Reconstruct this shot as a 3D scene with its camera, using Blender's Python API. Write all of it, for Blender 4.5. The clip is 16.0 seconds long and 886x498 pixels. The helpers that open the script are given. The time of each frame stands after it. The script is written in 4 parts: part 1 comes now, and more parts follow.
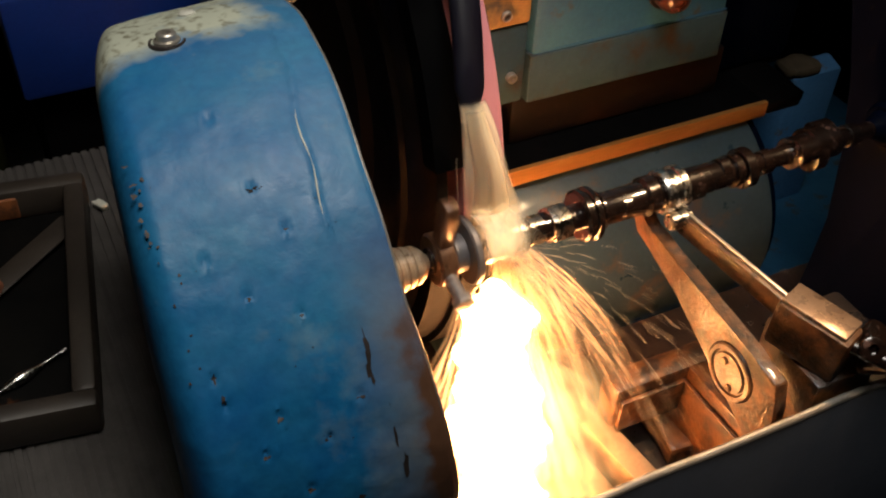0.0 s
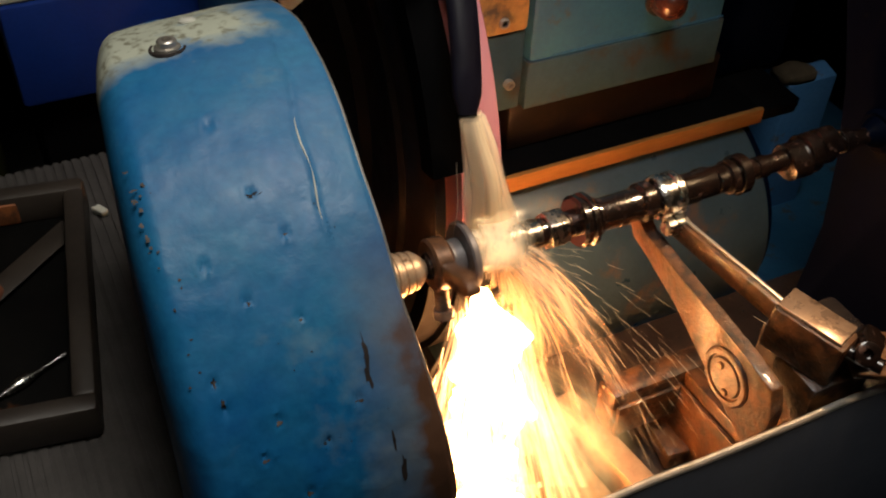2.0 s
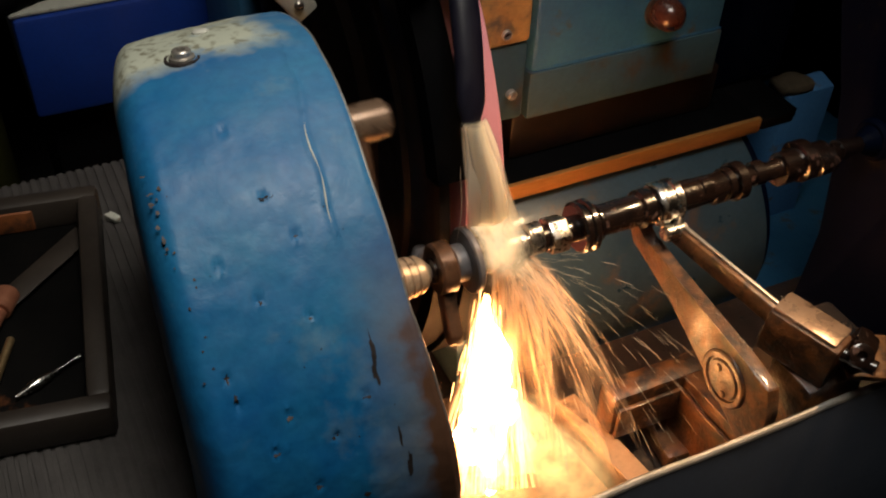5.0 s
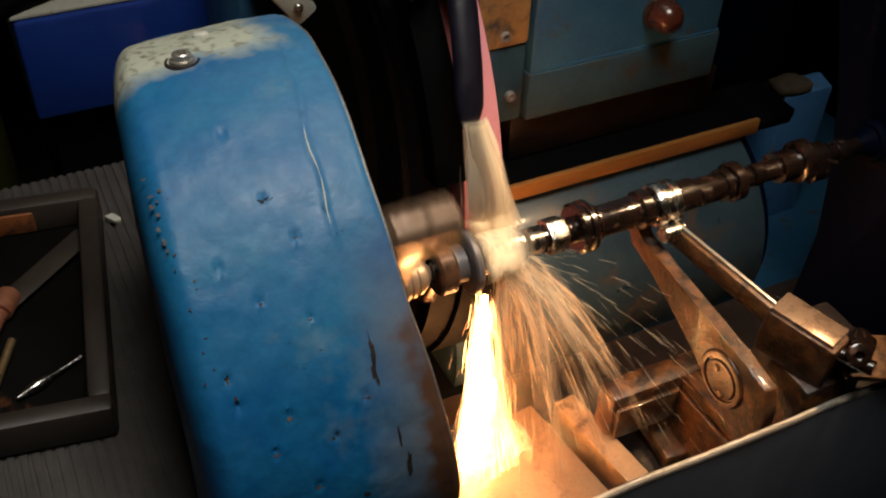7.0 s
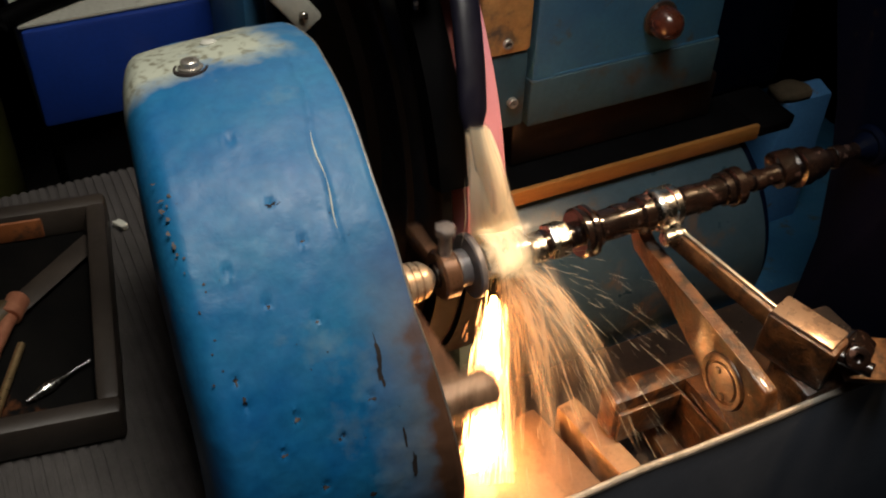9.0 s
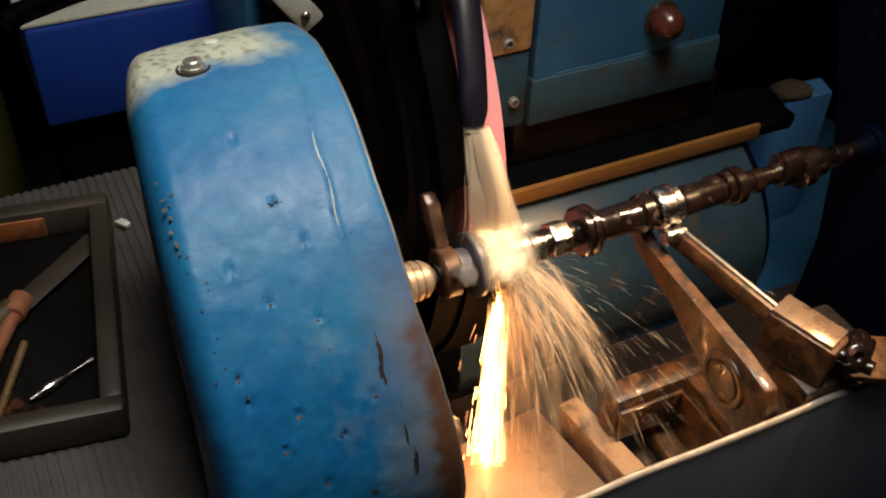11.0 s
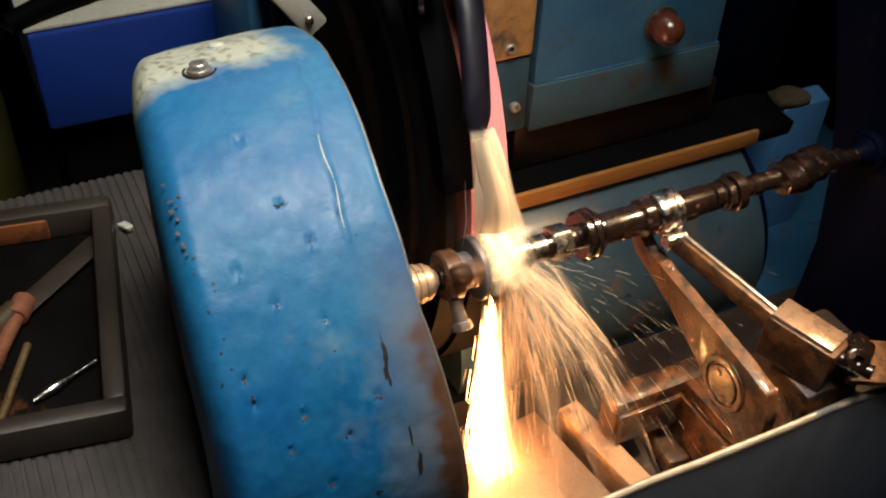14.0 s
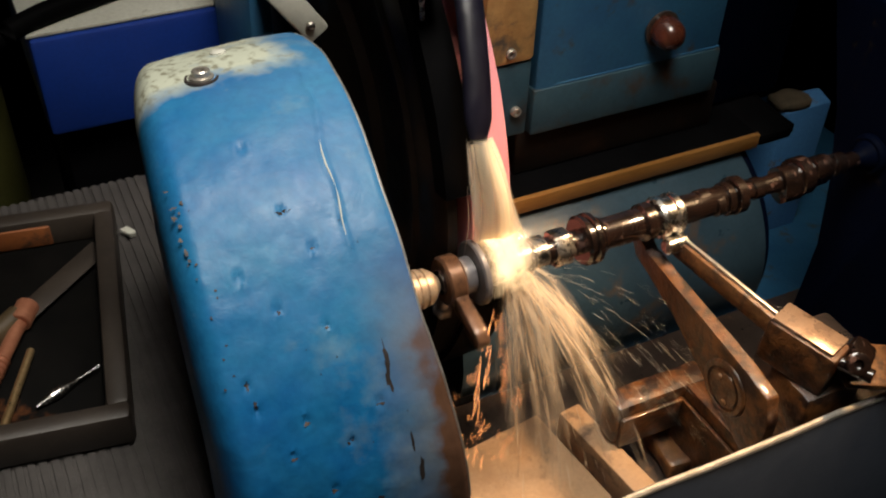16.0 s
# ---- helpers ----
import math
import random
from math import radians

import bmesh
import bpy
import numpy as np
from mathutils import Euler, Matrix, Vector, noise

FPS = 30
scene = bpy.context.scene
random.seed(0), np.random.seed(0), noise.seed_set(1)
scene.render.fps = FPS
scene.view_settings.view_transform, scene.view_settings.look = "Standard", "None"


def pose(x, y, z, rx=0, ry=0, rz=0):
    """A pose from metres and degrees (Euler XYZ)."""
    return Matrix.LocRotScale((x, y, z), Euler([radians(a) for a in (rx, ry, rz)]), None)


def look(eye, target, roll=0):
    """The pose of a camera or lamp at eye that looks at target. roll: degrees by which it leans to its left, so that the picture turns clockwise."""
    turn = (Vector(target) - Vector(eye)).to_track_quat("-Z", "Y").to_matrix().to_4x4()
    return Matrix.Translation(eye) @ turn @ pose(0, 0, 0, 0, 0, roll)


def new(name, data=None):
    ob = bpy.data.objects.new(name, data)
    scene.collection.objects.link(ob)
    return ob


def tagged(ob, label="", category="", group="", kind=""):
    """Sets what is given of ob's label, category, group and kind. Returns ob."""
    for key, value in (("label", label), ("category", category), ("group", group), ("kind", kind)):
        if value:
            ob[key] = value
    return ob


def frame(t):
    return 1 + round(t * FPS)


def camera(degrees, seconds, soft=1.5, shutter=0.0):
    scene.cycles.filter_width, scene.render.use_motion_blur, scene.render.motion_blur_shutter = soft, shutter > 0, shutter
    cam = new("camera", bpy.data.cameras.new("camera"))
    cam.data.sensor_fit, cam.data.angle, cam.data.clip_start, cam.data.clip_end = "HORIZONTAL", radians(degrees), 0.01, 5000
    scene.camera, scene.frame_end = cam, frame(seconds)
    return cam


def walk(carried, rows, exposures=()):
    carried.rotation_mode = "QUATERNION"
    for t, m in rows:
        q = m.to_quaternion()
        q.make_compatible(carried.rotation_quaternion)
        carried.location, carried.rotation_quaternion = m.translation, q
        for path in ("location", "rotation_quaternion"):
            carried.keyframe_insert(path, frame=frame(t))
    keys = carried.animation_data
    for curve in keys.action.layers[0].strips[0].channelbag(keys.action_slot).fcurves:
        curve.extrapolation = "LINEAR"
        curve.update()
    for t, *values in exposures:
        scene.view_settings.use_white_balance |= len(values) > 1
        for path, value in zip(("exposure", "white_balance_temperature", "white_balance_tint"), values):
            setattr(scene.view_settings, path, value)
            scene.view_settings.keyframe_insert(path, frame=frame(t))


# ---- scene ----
cam = camera(46.3, 16.0, soft=2.1, shutter=0.5)
PATH = [
    (0, (-0.326, -0.549, 1.57), (0.352, 0.767, 0.225), 2.6),
    (0.5, (-0.327, -0.551, 1.571), (0.351, 0.771, 0.232), 2.5),
    (1, (-0.329, -0.552, 1.572), (0.355, 0.771, 0.236), 2.6),
    (1.5, (-0.329, -0.552, 1.571), (0.357, 0.77, 0.237), 2.7),
    (2, (-0.328, -0.553, 1.573), (0.357, 0.769, 0.237), 2.7),
    (2.5, (-0.33, -0.556, 1.576), (0.352, 0.768, 0.241), 2.6),
    (3, (-0.333, -0.563, 1.578), (0.351, 0.769, 0.252), 2.5),
    (3.5, (-0.334, -0.569, 1.581), (0.35, 0.768, 0.261), 2.5),
    (4, (-0.336, -0.571, 1.582), (0.35, 0.769, 0.265), 2.5),
    (6.5, (-0.339, -0.574, 1.585), (0.346, 0.767, 0.268), 2.4),
    (7, (-0.339, -0.575, 1.586), (0.347, 0.766, 0.27), 2.4),
    (7.5, (-0.341, -0.577, 1.588), (0.342, 0.767, 0.273), 2.4),
    (8, (-0.343, -0.581, 1.59), (0.338, 0.766, 0.278), 2.3),
    (8.5, (-0.343, -0.584, 1.591), (0.342, 0.765, 0.283), 2.3),
    (9, (-0.345, -0.583, 1.591), (0.342, 0.768, 0.286), 2.2),
    (11.5, (-0.346, -0.586, 1.593), (0.337, 0.766, 0.287), 2.1),
    (12, (-0.347, -0.584, 1.592), (0.339, 0.767, 0.287), 2.3),
    (12.5, (-0.35, -0.586, 1.592), (0.337, 0.768, 0.29), 2.3),
    (13, (-0.35, -0.586, 1.593), (0.338, 0.768, 0.292), 2.3),
    (13.5, (-0.352, -0.585, 1.593), (0.342, 0.769, 0.294), 2.5),
    (14, (-0.354, -0.588, 1.593), (0.342, 0.768, 0.298), 2.5),
    (14.5, (-0.354, -0.592, 1.597), (0.341, 0.765, 0.303), 2.5),
    (15, (-0.355, -0.592, 1.598), (0.34, 0.766, 0.305), 2.4),
    (15.5, (-0.354, -0.589, 1.596), (0.341, 0.771, 0.305), 2.3),
    (16, (-0.354, -0.588, 1.597), (0.34, 0.771, 0.304), 2.3),
]

# ---- light and exposure ----
EXPOSURES = [(0, -0.32), (2, -0.36), (3, -0.54), (4, -0.42), (7, -0.18), (9, 0.06), (12, 0.54), (13.5, 0.68), (15, 0.60), (16, 0.55)]
walk(cam, [(t, look(eye, target, roll)) for t, eye, target, roll in PATH], EXPOSURES)

world = bpy.data.worlds.new("world")
scene.world = world
world.use_nodes = True
world.node_tree.nodes["Background"].inputs[0].default_value = (0.35, 0.42, 0.55, 1)
world.node_tree.nodes["Background"].inputs[1].default_value = 0.006


def spot_lamp(name, eye, target, degrees, watts, colour, radius=0.03, blend=0.5):
    data = bpy.data.lights.new(name, "SPOT")
    data.spot_size, data.spot_blend, data.energy, data.color, data.shadow_soft_size = radians(degrees), blend, watts, colour, radius
    ob = new(name, data)
    ob.matrix_world = look(eye, target)
    return ob


spot_lamp("overhead_lamp_light", (-0.03, -0.27, 2.30), (-0.02, -0.01, 1.0), 58, 68, (1.0, 0.93, 0.83), 0.32, 0.6)
spot_lamp("machine_lamp_light", (0.52, -0.16, 1.72), (0.07, -0.06, 0.92), 36, 43, (1.0, 0.65, 0.35), 0.04, 0.7)

# ---- materials ----


def material(name, c1, c2, rough=0.5, metal=0.0, scale=40.0, fine=400.0, bump=0.15, spots=None, spot_scale=60.0,
             spot_from=0.62, spot_to=0.68, coat=0.0, stretch=(1, 1, 1), rough2=None, spec=0.5):
    """Two colours mixed by a coarse noise, darkened by a fine one, with spots of a third colour, and relief."""
    m = bpy.data.materials.new(name)
    m.use_nodes = True
    nt = m.node_tree
    nd, ln = nt.nodes, nt.links
    bsdf = nd["Principled BSDF"]
    co = nd.new("ShaderNodeTexCoord")
    mp = nd.new("ShaderNodeMapping")
    mp.inputs["Scale"].default_value = stretch
    ln.new(co.outputs["Object"], mp.inputs[0])

    def noise_at(s, detail=5.0):
        n = nd.new("ShaderNodeTexNoise")
        n.inputs["Scale"].default_value, n.inputs["Detail"].default_value = s, detail
        n.inputs["Roughness"].default_value = 0.62
        ln.new(mp.outputs[0], n.inputs["Vector"])
        return n.outputs["Fac"]

    def ramp(src, lo, hi, a=0.0, b=1.0):
        r = nd.new("ShaderNodeMapRange")
        r.inputs[1].default_value, r.inputs[2].default_value, r.inputs[3].default_value, r.inputs[4].default_value = lo, hi, a, b
        ln.new(src, r.inputs[0])
        return r.outputs[0]

    def mix(fac, a, b, kind="MIX"):
        x = nd.new("ShaderNodeMix")
        x.data_type, x.blend_type = "RGBA", kind
        for sock, val in ((x.inputs[0], fac), (x.inputs[6], a), (x.inputs[7], b)):
            if hasattr(val, "is_linked"):
                ln.new(val, sock)
            else:
                sock.default_value = val if isinstance(val, (int, float)) else (*val, 1)
        return x.outputs[2]

    coarse, small = noise_at(scale), noise_at(fine, 3.0)
    col = mix(ramp(coarse, 0.32, 0.68), c1, c2)
    col = mix(ramp(small, 0.3, 0.7, 0.0, 0.35), col, [v * 0.6 for v in c1])
    rough_out = ramp(noise_at(scale * 2.3), 0.3, 0.7, rough, rough2 if rough2 is not None else min(1, rough + 0.2))
    if spots:
        f = ramp(noise_at(spot_scale, 6.0), spot_from, spot_to)
        col = mix(f, col, spots)
    ln.new(col, bsdf.inputs["Base Color"])
    ln.new(rough_out, bsdf.inputs["Roughness"])
    bsdf.inputs["Metallic"].default_value = metal
    bsdf.inputs["Specular IOR Level"].default_value = spec
    bsdf.inputs["Coat Weight"].default_value = coat
    bsdf.inputs["Coat Roughness"].default_value = 0.08
    if bump:
        b = nd.new("ShaderNodeBump")
        b.inputs["Strength"].default_value, b.inputs["Distance"].default_value = bump, 0.002
        ln.new(mix(0.4, coarse, small), b.inputs["Height"])
        ln.new(b.outputs[0], bsdf.inputs["Normal"])
    return m


def glow(name, colour, strength):
    m = bpy.data.materials.new(name)
    m.use_nodes = True
    b = m.node_tree.nodes["Principled BSDF"]
    b.inputs["Base Color"].default_value = (0.02, 0.01, 0.005, 1)
    b.inputs["Emission Color"].default_value = (*colour, 1)
    b.inputs["Emission Strength"].default_value = strength
    return m


def guard_paint():
    """Blue machine enamel: dust and a painted overhead reflection on the crown, rust where the rim has lost its paint,
    chips and scratches.
    """
    m = material("guard_enamel", (0.003, 0.100, 0.305), (0.016, 0.170, 0.340), 0.34, 0.0, 11, 170, 0.34, (0.17, 0.26, 0.30), 13, 0.57, 0.85, 0.0, rough2=0.58, spec=0.28)
    nt = m.node_tree
    nd, ln = nt.nodes, nt.links
    bsdf = nd["Principled BSDF"]
    old = bsdf.inputs["Base Color"].links[0].from_socket
    co = nd.new("ShaderNodeTexCoord")
    sep = nd.new("ShaderNodeSeparateXYZ")
    ln.new(co.outputs["Object"], sep.inputs[0])
    n = nd.new("ShaderNodeTexNoise")
    n.inputs["Scale"].default_value, n.inputs["Detail"].default_value = 38, 8
    ln.new(co.outputs["Object"], n.inputs["Vector"])

    def math(op, a, b):
        x = nd.new("ShaderNodeMath")
        x.operation = op
        for s, v in ((x.inputs[0], a), (x.inputs[1], b)):
            if isinstance(v, (int, float)):
                s.default_value = v
            else:
                ln.new(v, s)
        return x.outputs[0]

    def span(src, lo, hi):
        r = nd.new("ShaderNodeMapRange")
        r.inputs[1].default_value, r.inputs[2].default_value = lo, hi
        ln.new(src, r.inputs[0])
        return r.outputs[0]

    def mixc(fac, a, colour):
        x = nd.new("ShaderNodeMix")
        x.data_type = "RGBA"
        ln.new(fac, x.inputs[0])
        ln.new(a, x.inputs[6])
        x.inputs[7].default_value = (*colour, 1)
        return x.outputs[2]

    wob = math("MULTIPLY", math("SUBTRACT", n.outputs["Fac"], 0.5), 0.03)
    crown = math("MULTIPLY", span(math("ADD", math("SUBTRACT", sep.outputs["Y"], math("MULTIPLY", sep.outputs["X"], 0.06)), math("MULTIPLY", wob, 1.3)), 0.016, 0.040), span(n.outputs["Fac"], 0.26, 0.46))
    crown = math("MULTIPLY", crown, span(math("SUBTRACT", math("ADD", 0.048, wob), sep.outputs["X"]), -0.012, 0.010))
    fleck = nd.new("ShaderNodeTexNoise")
    fleck.inputs["Scale"].default_value, fleck.inputs["Detail"].default_value = 150, 5
    ln.new(co.outputs["Object"], fleck.inputs["Vector"])
    worn = math("MULTIPLY", crown, math("MULTIPLY", span(fleck.outputs["Fac"], 0.50, 0.66), 0.85))
    rim = span(math("ADD", sep.outputs["X"], math("MULTIPLY", math("SUBTRACT", n.outputs["Fac"], 0.5), 0.05)), 0.057, 0.069)
    low = span(math("ADD", math("MULTIPLY", sep.outputs["Z"], -1.0), math("MULTIPLY", wob, 3.0)), -0.165, -0.09)
    burnt = math("MULTIPLY", span(math("ADD", sep.outputs["X"], math("MULTIPLY", wob, 0.8)), 0.022, 0.058), span(math("MULTIPLY", sep.outputs["Z"], -1.0), -0.185, -0.13))
    c = mixc(math("MULTIPLY", burnt, 0.62), old, (0.17, 0.155, 0.14))
    # Paler upper face: thin dust and a soft sheen, both mixed into the paint.
    dust_sheen = math("MULTIPLY", span(math("ADD", sep.outputs["Z"], math("MULTIPLY", wob, 4.0)), 0.10, 0.215), span(math("ADD", sep.outputs["X"], math("MULTIPLY", wob, 2.0)), -0.075, 0.03))
    c = mixc(math("MULTIPLY", dust_sheen, 0.13), c, (0.24, 0.33, 0.33))
    # Pale crown: dust, with the reflection from above put into its colour.
    c = mixc(crown, c, (0.44, 0.47, 0.38))
    c = mixc(worn, c, (0.16, 0.15, 0.10))
    c = mixc(math("MULTIPLY", rim, low), c, (0.115, 0.056, 0.032))
    ln.new(c, bsdf.inputs["Base Color"])
    return m


def water():
    """Milky coolant, half see-through, that scatters the lamp's light."""
    m = bpy.data.materials.new("coolant")
    m.use_nodes = True
    nt = m.node_tree
    nd, ln = nt.nodes, nt.links
    b = nd["Principled BSDF"]
    b.inputs["Base Color"].default_value = (0.86, 0.82, 0.70, 1)
    b.inputs["Roughness"].default_value = 0.12
    b.inputs["IOR"].default_value = 1.33
    tl = nd.new("ShaderNodeBsdfTranslucent")
    tl.inputs[0].default_value = (0.88, 0.83, 0.70, 1)
    mx = nd.new("ShaderNodeMixShader")
    mx.inputs[0].default_value = 0.5
    ln.new(b.outputs[0], mx.inputs[1])
    ln.new(tl.outputs[0], mx.inputs[2])
    tr = nd.new("ShaderNodeBsdfTransparent")
    my = nd.new("ShaderNodeMixShader")
    my.inputs[0].default_value = 0.35
    ln.new(mx.outputs[0], my.inputs[1])
    ln.new(tr.outputs[0], my.inputs[2])
    ln.new(my.outputs[0], nd["Material Output"].inputs[0])
    return m


def veil_material(name, colour, across, along, lo, hi, dense, strength=0.0, detail=2.0, rims=0.0, tail=0.25, head=0.05):
    """Streaky see-through sheet: milky liquid, or sparks and spark-lit mist where it has a strength. It thins out
    towards its edges.
    """
    m = bpy.data.materials.new(name)
    m.use_nodes = True
    nt = m.node_tree
    nd, ln = nt.nodes, nt.links
    co = nd.new("ShaderNodeTexCoord")
    mp = nd.new("ShaderNodeMapping")
    mp.inputs["Scale"].default_value = (across, along, 1)
    ln.new(co.outputs["UV"], mp.inputs[0])
    info = nd.new("ShaderNodeObjectInfo")
    n = nd.new("ShaderNodeTexNoise")
    n.noise_dimensions = "4D"
    n.inputs["Scale"].default_value, n.inputs["Detail"].default_value, n.inputs["Roughness"].default_value = 1.0, detail, 0.55
    ln.new(mp.outputs[0], n.inputs["Vector"])

    def calc(op, a, b):
        x = nd.new("ShaderNodeMath")
        x.operation, x.use_clamp = op, op == "MULTIPLY"
        for sock, v in ((x.inputs[0], a), (x.inputs[1], b)):
            if isinstance(v, (int, float)):
                sock.default_value = v
            else:
                ln.new(v, sock)
        return x.outputs[0]

    def span(src, a, b, c=0.0, d=1.0):
        r = nd.new("ShaderNodeMapRange")
        r.interpolation_type = "SMOOTHSTEP"
        r.inputs[1].default_value, r.inputs[2].default_value, r.inputs[3].default_value, r.inputs[4].default_value = a, b, c, d
        ln.new(src, r.inputs[0])
        return r.outputs[0]

    ln.new(calc("MULTIPLY", info.outputs["Random"], 0.999), n.inputs["W"])
    sep = nd.new("ShaderNodeSeparateXYZ")
    ln.new(co.outputs["UV"], sep.inputs[0])
    edge = calc("MULTIPLY", span(sep.outputs["X"], 0.0, 0.2), span(sep.outputs["X"], 0.8, 1.0, 1.0, 0.0))
    ends = calc("MULTIPLY", span(sep.outputs["Y"], 0.0, head), span(sep.outputs["Y"], 0.45, 1.0, 1.0, tail))
    body_a = calc("MULTIPLY", span(n.outputs["Fac"], lo, hi), dense)
    if rims:
        left = calc("MULTIPLY", span(sep.outputs["X"], 0.02, 0.14), span(sep.outputs["X"], 0.16, 0.34, 1.0, 0.0))
        right = calc("MULTIPLY", span(sep.outputs["X"], 0.66, 0.84), span(sep.outputs["X"], 0.86, 0.98, 1.0, 0.0))
        body_a = calc("MAXIMUM", body_a, calc("MULTIPLY", calc("ADD", left, right), rims))
        edge = calc("MULTIPLY", span(sep.outputs["X"], 0.0, 0.1), span(sep.outputs["X"], 0.9, 1.0, 1.0, 0.0))
    alpha = calc("MULTIPLY", body_a, calc("MULTIPLY", edge, ends))
    if strength:
        body = nd.new("ShaderNodeEmission")
        body.inputs[0].default_value, body.inputs[1].default_value = (*colour, 1), strength
    else:
        body = nd.new("ShaderNodeMixShader")
        d, t = nd.new("ShaderNodeBsdfDiffuse"), nd.new("ShaderNodeBsdfTranslucent")
        body.inputs[0].default_value = 0.25
        d.inputs[0].default_value = t.inputs[0].default_value = (*colour, 1)
        ln.new(d.outputs[0], body.inputs[1])
        ln.new(t.outputs[0], body.inputs[2])
    mx, tr = nd.new("ShaderNodeMixShader"), nd.new("ShaderNodeBsdfTransparent")
    ln.new(alpha, mx.inputs[0])
    ln.new(tr.outputs[0], mx.inputs[1])
    ln.new(body.outputs[0], mx.inputs[2])
    ln.new(mx.outputs[0], nd["Material Output"].inputs[0])
    nd.remove(nd["Principled BSDF"])
    return m


M_GUARD = guard_paint()
M_CHIP = material("bare_chipped_steel", (0.024, 0.020, 0.020), (0.055, 0.042, 0.037), 0.5, 0.3, 90, 500, 0.2)
M_BLUE = material("panel_enamel", (0.02, 0.10, 0.22), (0.04, 0.16, 0.28), 0.4, 0, 9, 200, 0.15, (0.07, 0.05, 0.03), 26, 0.6, 0.7, 0.15)
M_DEEP = material("deep_blue_enamel", (0.006, 0.034, 0.25), (0.010, 0.05, 0.33), 0.4, 0, 8, 200, 0.1)
# Blue taken almost to black: the dimness of the right side is in the colour.
M_TAIL = material("shaded_blue_enamel", (0.0006, 0.002, 0.008), (0.0012, 0.003, 0.012), 0.45, 0, 9, 200, 0.15, (0.012, 0.01, 0.01), 30, 0.62, 0.7, spec=0.04)
M_PALE = material("pale_blue_enamel", (0.05, 0.19, 0.44), (0.08, 0.24, 0.50), 0.5, 0, 9, 200, 0.1, (0.10, 0.12, 0.14), 40, 0.62, 0.7)
M_GREYBLUE = material("greasy_grey_blue_enamel", (0.021, 0.043, 0.060), (0.038, 0.068, 0.088), 0.25, 0, 12, 180, 0.12, (0.10, 0.055, 0.025), 22, 0.56, 0.72, 0.3)
# Real black parts, and shade on the slide plate, drip plate and sump back.
M_BLACK = material("black_paint_and_shade", (0.0012, 0.0012, 0.0014), (0.003, 0.003, 0.0034), 0.55, 0, 14, 200, 0.1, spec=0.03)
M_COVER = material("greasy_black_steel", (0.006, 0.004, 0.003), (0.011, 0.007, 0.005), 0.34, 0.0, 14, 200, 0.15, (0.026, 0.012, 0.006), 24, 0.55, 0.7, spec=0.3)
M_SKIRT = material("grimy_grey_enamel", (0.022, 0.055, 0.078), (0.038, 0.078, 0.098), 0.4, 0, 14, 200, 0.2, (0.045, 0.026, 0.014), 22, 0.52, 0.7, spec=0.3)
M_RUBBER = material("black_rubber", (0.040, 0.036, 0.034), (0.066, 0.060, 0.056), 0.55, 0, 30, 300, 0.1)
M_HOSE = material("nozzle_rubber", (0.005, 0.0045, 0.010), (0.009, 0.008, 0.017), 0.28, 0, 30, 300, 0.05)
M_PINK = material("pink_alumina", (0.62, 0.22, 0.26), (0.70, 0.30, 0.33), 0.85, 0, 60, 900, 0.2)
M_STEEL = material("wet_steel", (0.45, 0.42, 0.38), (0.60, 0.57, 0.53), 0.18, 1.0, 60, 500, 0.15, (0.12, 0.07, 0.04), 50, 0.6, 0.7)
M_GREYSTEEL = material("wet_grey_steel", (0.15, 0.14, 0.145), (0.24, 0.22, 0.22), 0.3, 0.35, 60, 400, 0.15, (0.08, 0.05, 0.035), 60, 0.58, 0.7, 0.2)
M_TANSTEEL = material("tan_oiled_steel", (0.42, 0.30, 0.20), (0.56, 0.43, 0.31), 0.3, 0.55, 60, 400, 0.1, (0.16, 0.09, 0.05), 60, 0.6, 0.7, 0.3)
M_BRIGHT = material("ground_steel", (0.68, 0.66, 0.62), (0.78, 0.76, 0.72), 0.14, 1.0, 80, 500, 0.05)
M_OILY = material("oily_cast_iron", (0.006, 0.004, 0.0035), (0.020, 0.010, 0.007), 0.16, 0.1, 60, 260, 0.22, (0.09, 0.052, 0.042), 80, 0.60, 0.68, 1.0, rough2=0.3)
M_RUSTY = material("wet_rusty_iron", (0.095, 0.040, 0.014), (0.24, 0.11, 0.040), 0.30, 0.0, 70, 300, 0.9, (0.05, 0.022, 0.010), 60, 0.50, 0.62, 0.3)
# Rusted iron, darkened for the arm's shade, orange raised for spark light on it.
M_ARM = material("shade_dark_rusted_iron", (0.045, 0.016, 0.005), (0.18, 0.070, 0.019), 0.28, 0.0, 75, 300, 1.0, (0.018, 0.008, 0.005), 48, 0.46, 0.60, 0.3, spec=0.5)
M_CAST = material("coolant_stained_iron", (0.34, 0.205, 0.11), (0.46, 0.30, 0.175), 0.3, 0.0, 22, 240, 0.35, (0.14, 0.09, 0.055), 34, 0.55, 0.68, 0.3)
M_DARKIRON = material("dark_wet_iron", (0.035, 0.025, 0.02), (0.06, 0.042, 0.032), 0.25, 0.2, 25, 240, 0.35, (0.12, 0.07, 0.04), 40, 0.6, 0.7, 0.3)
M_LEDGE = material("oil_browned_steel", (0.26, 0.115, 0.026), (0.38, 0.18, 0.05), 0.3, 0.3, 20, 260, 0.15, (0.10, 0.05, 0.02), 50, 0.62, 0.7, stretch=(0.2, 1, 1))
M_DRIVER = material("brown_oiled_iron", (0.10, 0.050, 0.028), (0.17, 0.088, 0.05), 0.24, 0.3, 30, 300, 0.2, (0.03, 0.016, 0.01), 45, 0.52, 0.66, 0.4)
